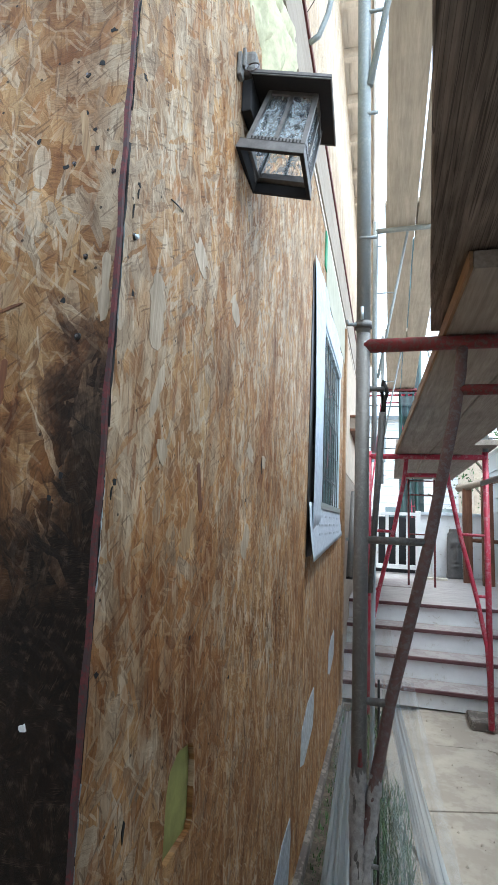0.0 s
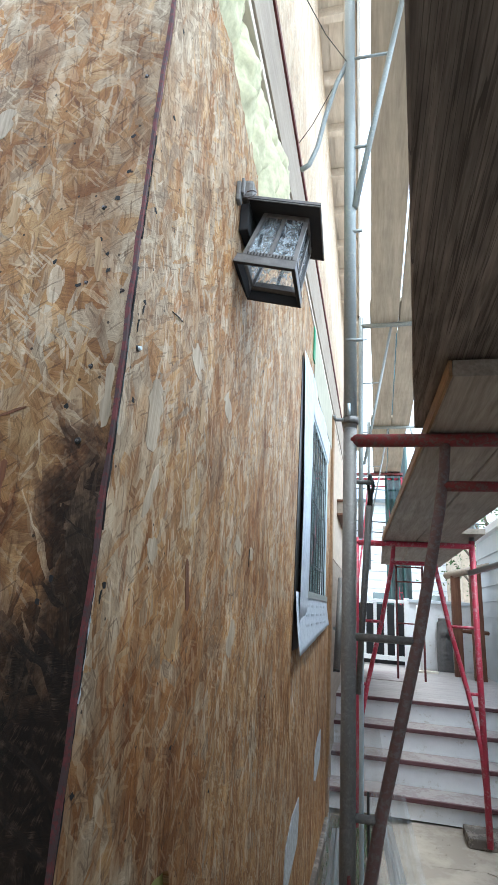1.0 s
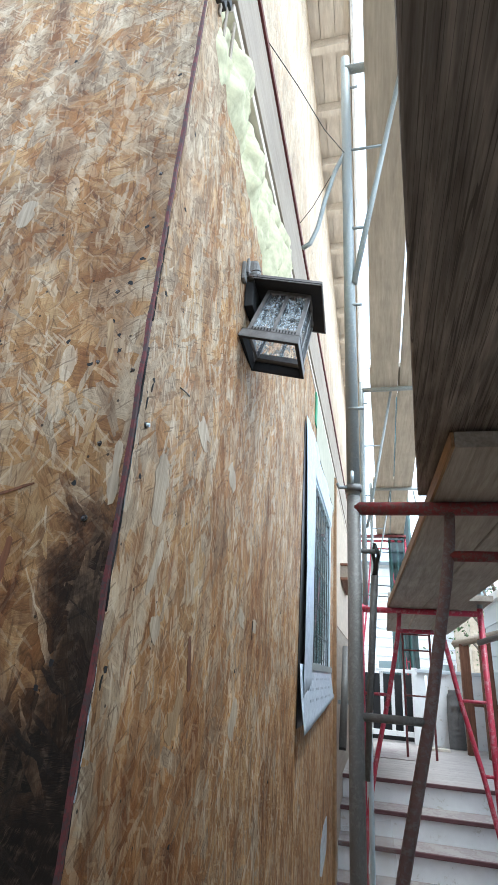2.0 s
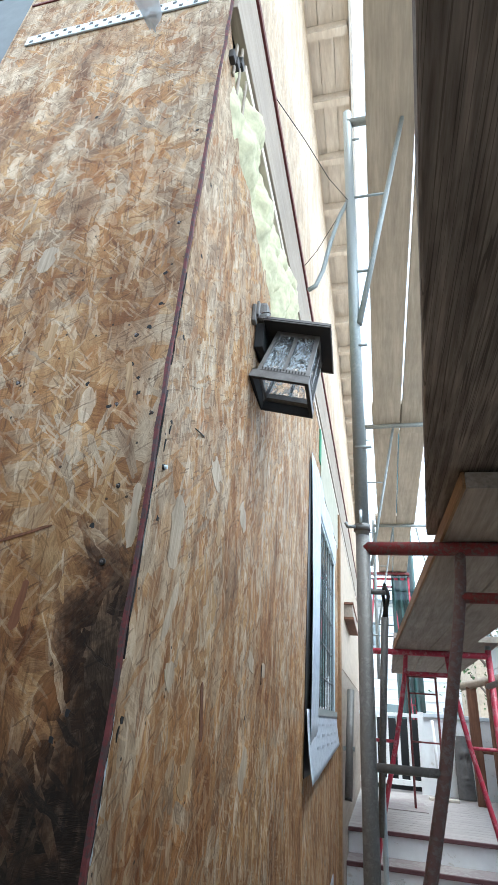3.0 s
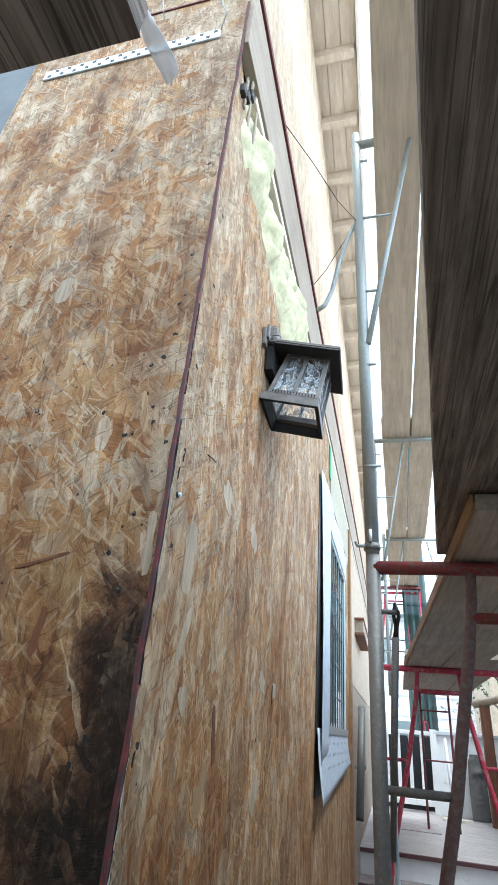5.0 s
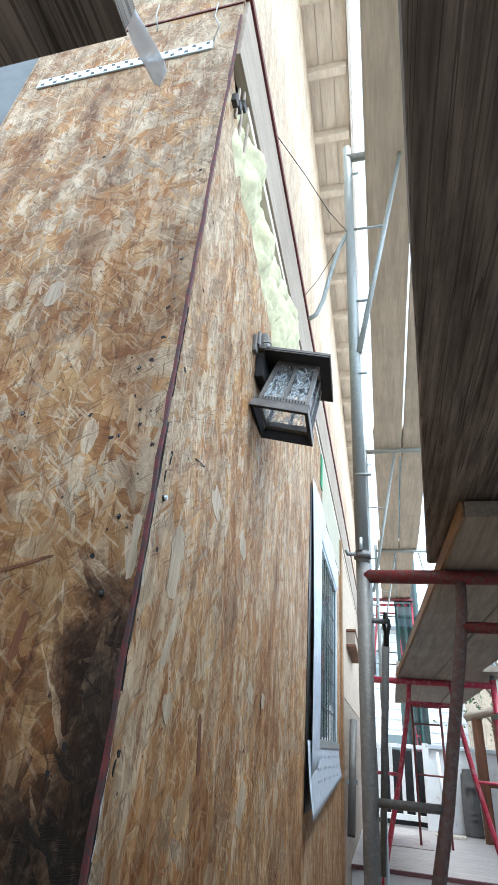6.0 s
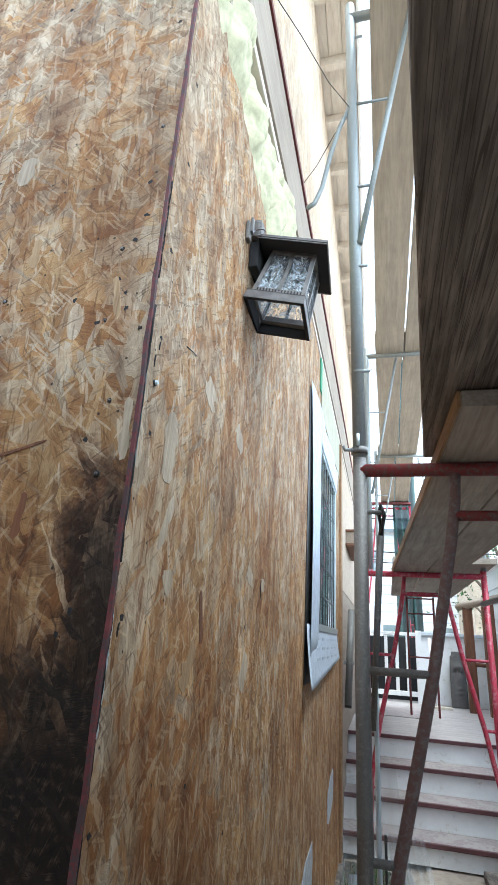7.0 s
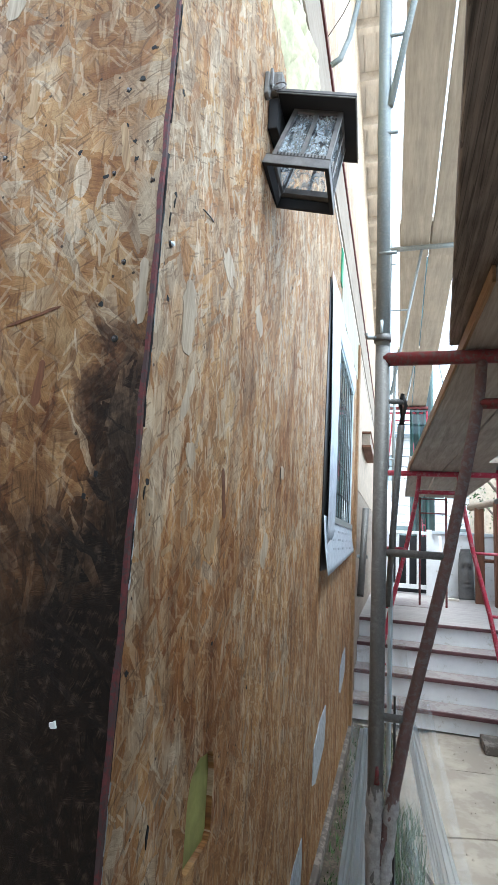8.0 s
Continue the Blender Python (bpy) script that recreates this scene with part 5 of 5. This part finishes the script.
# ---- ground details ----
rg = random.Random(12)
paving = empty("paving", (1, 3, 0), "cracked pale concrete slabs before the steps", "paving", kind="structure")
paving.matrix_world = Matrix.Identity(4)
xs, ys = 3, 4
pts = [[(0.5 + 0.7 * i + rg.uniform(-.1, .1) + 0.12 * math.sin(k * 1.7), 0.9 + 0.78 * k + rg.uniform(-.12, .12) + 0.1 * math.sin(i * 2.1)) for k in range(ys + 1)] for i in range(xs + 1)]
for i in range(xs):
    for k in range(ys):
        if i % 2 == 0 and k % 2 == 1 and i + 1 < xs:
            cells = [pts[i][k], pts[i + 1][k], pts[i + 2][k], pts[i + 2][k + 1], pts[i + 1][k + 1], pts[i][k + 1]]
        elif i % 2 == 1 and k % 2 == 1:
            continue
        else:
            cells = [pts[i][k], pts[i + 1][k], pts[i + 1][k + 1], pts[i][k + 1]]
        cx = sum(p[0] for p in cells) / len(cells)
        cy = sum(p[1] for p in cells) / len(cells)
        loop = []
        for a, b in zip(cells, cells[1:] + cells[:1]):
            for f in (0, .25, .5, .75):
                x, y = a[0] + (b[0] - a[0]) * f, a[1] + (b[1] - a[1]) * f
                s = 0.99 + 0.012 * noise.noise(Vector((x * 9, y * 9, 1)))
                loop.append((cx + (x - cx) * s, cy + (y - cy) * s))
        tilt = rg.uniform(-.006, .006)
        bm = sheet(loop, [], 0.05, lambda u, v, d, t=tilt: (u, v, 0.022 + t - d))
        part("slab", bm, M_SLAB, paving)
block = link_mesh("stone_block", box((0.95, 3.72, 0.02), (1.35, 3.98, 0.085), 0.012), M_FOUND)
tagged(block, "rough grey stone block under the scaffold post", "stone")


bm = bmesh.new()
rows = []
for i in range(41):
    y = 0.6 + 3.35 * i / 40
    edge = 0.4 + 0.05 * noise.noise(Vector((y * 3, 2, 0)))
    rows.append([bm.verts.new((0.029 + (edge - 0.029) * k / 8, y, -0.01 + 0.032 * math.sin(math.pi * min(1, 0.5 + k / 16)) + 0.006 * noise.noise(Vector((y * 14, k * 1.3, 5))))) for k in range(9)])
for r0, r1 in zip(rows, rows[1:]):
    for k in range(8):
        bm.faces.new((r0[k], r0[k + 1], r1[k + 1], r1[k])).smooth = True
tagged(link_mesh("soil_bed", bm, M_SOIL), "dark soil bed along the foot of the wall", "soil", kind="structure")


def grass_patch(name, count, x0, x1, y0, y1, h, seed):
    k = random.Random(seed)
    verts, faces = [], []
    for _ in range(count):
        x, y = k.uniform(x0, x1), k.uniform(y0, y1)
        a, l, w = k.uniform(0, 6.28), h * k.uniform(0.35, 1), k.uniform(0.002, 0.005)
        bend = k.uniform(0.2, 0.8) * l
        dx, dy = math.cos(a), math.sin(a)
        i = len(verts)
        verts += [(x - dy * w, y + dx * w, 0.0), (x + dy * w, y - dx * w, 0.0), (x + dx * bend * .3 - dy * w * .7, y + dy * bend * .3 + dx * w * .7, l * .6),
                  (x + dx * bend * .3 + dy * w * .7, y + dy * bend * .3 - dx * w * .7, l * .6), (x + dx * bend, y + dy * bend, l)]
        faces += [(i, i + 1, i + 3, i + 2), (i + 2, i + 3, i + 4)]
    me = bpy.data.meshes.new(name)
    me.from_pydata(verts, [], faces)
    me.materials.append(M_GRASS)
    return tagged(new(name, me), "weeds and grass at the foot of the wall", "grass", kind="stuff")


grass_patch("grass", 1700, 0.04, 0.34, 1.2, 3.9, 0.07, 3)
grass_patch("grass", 800, 0.24, 0.46, 1.3, 2.6, 0.15, 5)
k = random.Random(9)
verts, faces = [], []
for _ in range(260):
    x, y, r = k.uniform(0.04, 1.6), k.uniform(1.0, 3.95), k.uniform(0.004, 0.014)
    i = len(verts)
    verts += [(x - r, y, .015), (x + r, y, .015), (x, y + r, .015), (x, y - r, .015), (x, y, .02 + r)]
    faces += [(i, i + 2, i + 4), (i + 2, i + 1, i + 4), (i + 1, i + 3, i + 4), (i + 3, i, i + 4)]
me = bpy.data.meshes.new("gravel")
me.from_pydata(verts, [], faces)
me.materials.append(M_SLAB)
tagged(new("gravel", me), "scattered gravel and crumbs of concrete", "gravel", kind="stuff")

# ---- at the end of the deck ----
bm = bmesh.new()
ny, nz = 40, 48
g = []
for k in range(nz + 1):
    f = k / nz
    w = 0.11 * (1.02 - 0.28 * f ** 3) * (1 if f < .93 else 0.8)
    ring = []
    for i in range(ny):
        a = 2 * math.pi * i / ny
        x, y = w * math.cos(a), 0.075 * math.sin(a)
        if y < 0:
            u = x / w
            y -= 0.055 * math.exp(-(u / .16) ** 2) * math.exp(-((f - .5) / .13) ** 2)
            y -= 0.04 * math.exp(-(u / .5) ** 2) * math.exp(-((f - .72) / .05) ** 2)
            y += 0.045 * math.exp(-((abs(u) - .4) / .16) ** 2) * math.exp(-((f - .62) / .05) ** 2)
            y -= 0.032 * math.exp(-(u / .35) ** 2) * (math.exp(-((f - .33) / .025) ** 2) + math.exp(-((f - .25) / .025) ** 2))
        ring.append(bm.verts.new((x, y, 0.72 * f)))
    g.append(ring)
for r0, r1 in zip(g, g[1:]):
    for i in range(ny):
        bm.faces.new((r0[i], r0[(i + 1) % ny], r1[(i + 1) % ny], r1[i])).smooth = True
bm.faces.new(g[0])
bm.faces.new(g[-1])
st = tagged(link_mesh("statue", bm, M_STONE), "grey carved stone head leaning at the white wall", "statue")
st.matrix_world = pose(1.35, 7.84, 0.722, -4, 0, 8)
gate = empty("timber_frame", (1.55, 7.2, 0.72), "brown timber frame with a slanting top rail", "frame")
gate.matrix_world = Matrix.Identity(4)
part("post", box((1.40, 7.3, 0.72), (1.52, 7.38, 2.02), 0.004), M_BROWN, gate)
part("post", box((1.60, 7.0, 0.72), (1.74, 7.1, 2.08), 0.004), M_BROWN, gate)
part("top_rail", tube((1.34, 7.4, 2.02), (1.84, 6.95, 2.14), 0.05, seg=4), M_TRIM, gate)
part("mid_rail", tube((1.5, 7.33, 1.3), (1.8, 7.05, 1.3), 0.025, seg=4), M_BROWN, gate)
broom = tagged(link_mesh("floor_board", box((0.85, 7.4, 0.722), (1.2, 7.52, 0.75), 0.004), M_SOFFIT), "short pale board lying on the deck", "board")
prop = tagged(link_mesh("white_prop", tube((1.0, 7.5, 0.75), (0.96, 7.55, 1.6), 0.018), M_WHITE), "thin white prop standing on the board", "prop")
# thin darker patch stands in for soft shading on the deck
shade_patch = tagged(link_mesh("deck_shade", box((0.1, 6.2, 0.722), (0.75, 7.2, 0.728), 0.002), M_TREAD), "flat patch painting soft shading on the deck", "mat")

# netting
bm = bmesh.new()
g = [[bm.verts.new((0.55 + 0.42 * i / 16 + 0.06 * (1 - k / 30), 9.3 + 0.07 * math.sin(i * 1.4 + k * .2), 0.0 + 7.0 * k / 30)) for k in range(31)] for i in range(17)]
for i in range(16):
    for k in range(30):
        bm.faces.new((g[i][k], g[i + 1][k], g[i + 1][k + 1], g[i][k + 1])).smooth = True
tagged(link_mesh("debris_net", bm, M_NET), "dark green debris netting hung behind the deck", "netting")
tagged(link_mesh("red_beam", box((-0.05, 9.2, 3.94), (0.9, 9.32, 3.98), 0.004), M_RED), "red painted beam under the far planks", "beam")
frame_unit("scaffolding", 9.3, -0.02, 0.88, 0.0, 3.88, M_REDFAR, M_REDFAR, "red tubular scaffold tower past the deck")

# ---- distance ----
far = empty("white_house", (0, 14, 0), "white two-storey house with a blue-grey roof", "house")
far.matrix_world = Matrix.Identity(4)
part("wall", box((-3, 14, 0), (4.5, 18, 4.4)), M_WHITE, far)
bm = bmesh.new()
vs = [bm.verts.new(p) for p in ((-3.4, 13.5, 4.35), (4.9, 13.5, 4.35), (4.9, 16, 5.2), (-3.4, 16, 5.2), (-3.4, 18.5, 4.35), (4.9, 18.5, 4.35))]
for f in ((0, 1, 2, 3), (3, 2, 5, 4), (0, 3, 4), (1, 5, 2), (0, 4, 5, 1)):
    bm.faces.new([vs[i] for i in f])
part("roof", bm, M_BLUEROOF, far)
z = 0.3
while z < 4.3:
    part("clapboard", box((-3, 13.975, z), (4.5, 13.999, z + 0.02)), M_SIDING, far)
    z += 0.22
for x, zz in ((-0.1, 3.1), (0.75, 3.1), (1.6, 3.1), (2.6, 3.1), (0.3, 1.2), (1.7, 1.2)):
    w = part("window", box((x, 13.95, zz), (x + 0.5, 13.97, zz + 0.8)), M_WHITE, far)
    part("pane", box((x + 0.05, 13.94, zz + 0.05), (x + 0.45, 13.949, zz + 0.75)), M_GLASS, w)
peach = tagged(link_mesh("peach_building", box((2.2, 11.5, 0), (6, 14, 3.2)), M_PEACH), "peach-coloured rendered building past the wall", "house")
for k, (a, b) in enumerate((((-2, 11, 3.55), (3, 11.3, 3.4)), ((-2, 11, 3.3), (3, 11.3, 3.2)), ((-2, 11, 4.3), (3, 11.3, 4.1)))):
    p = [Vector(a).lerp(Vector(b), f / 10) - Vector((0, 0, 0.12 * math.sin(math.pi * f / 10))) for f in range(11)]
    tagged(link_mesh("power_cable", wire(p, 0.012, 6), M_BLACK), "black overhead cable slung across the yard", "cable", "overhead cables")


def tree(at, height, seed):
    k = random.Random(seed)
    t = empty("tree", at, "leafy green tree past the neighbouring house", "tree")
    t.matrix_world = Matrix.Translation(at)
    bm = bmesh.new()
    tube_into(bm, (0, 0, 0), (0.05, 0, height * .55), 0.12, 0.07)
    tips = []
    for i in range(9):
        a = i * 2.4
        z = height * (.4 + .05 * i)
        tip = Vector((math.cos(a) * .9, math.sin(a) * .9, z + .6))
        tube_into(bm, (0.04, 0, z * .8), tip, 0.05, 0.015, 8)
        tips.append(tip)
    part("trunk", bm, M_BARK, t)
    verts, faces = [], []
    for _ in range(1500):
        c = k.choice(tips) + Vector((k.gauss(0, .38), k.gauss(0, .38), k.gauss(0, .35)))
        u = Vector((k.gauss(0, 1), k.gauss(0, 1), k.gauss(0, 1))).normalized() * k.uniform(.025, .05)
        v = u.cross(Vector((k.gauss(0, 1), k.gauss(0, 1), k.gauss(0, 1)))).normalized() * 0.018
        i = len(verts)
        verts += [tuple(c - u), tuple(c + v), tuple(c + u), tuple(c - v)]
        faces.append((i, i + 1, i + 2, i + 3))
    me = bpy.data.meshes.new("crown")
    me.from_pydata(verts, [], faces)
    me.materials.append(M_LEAF)
    crown = new("crown", me)
    crown.parent = t


tree((2.7, 10.6, 0), 4.2, 2)
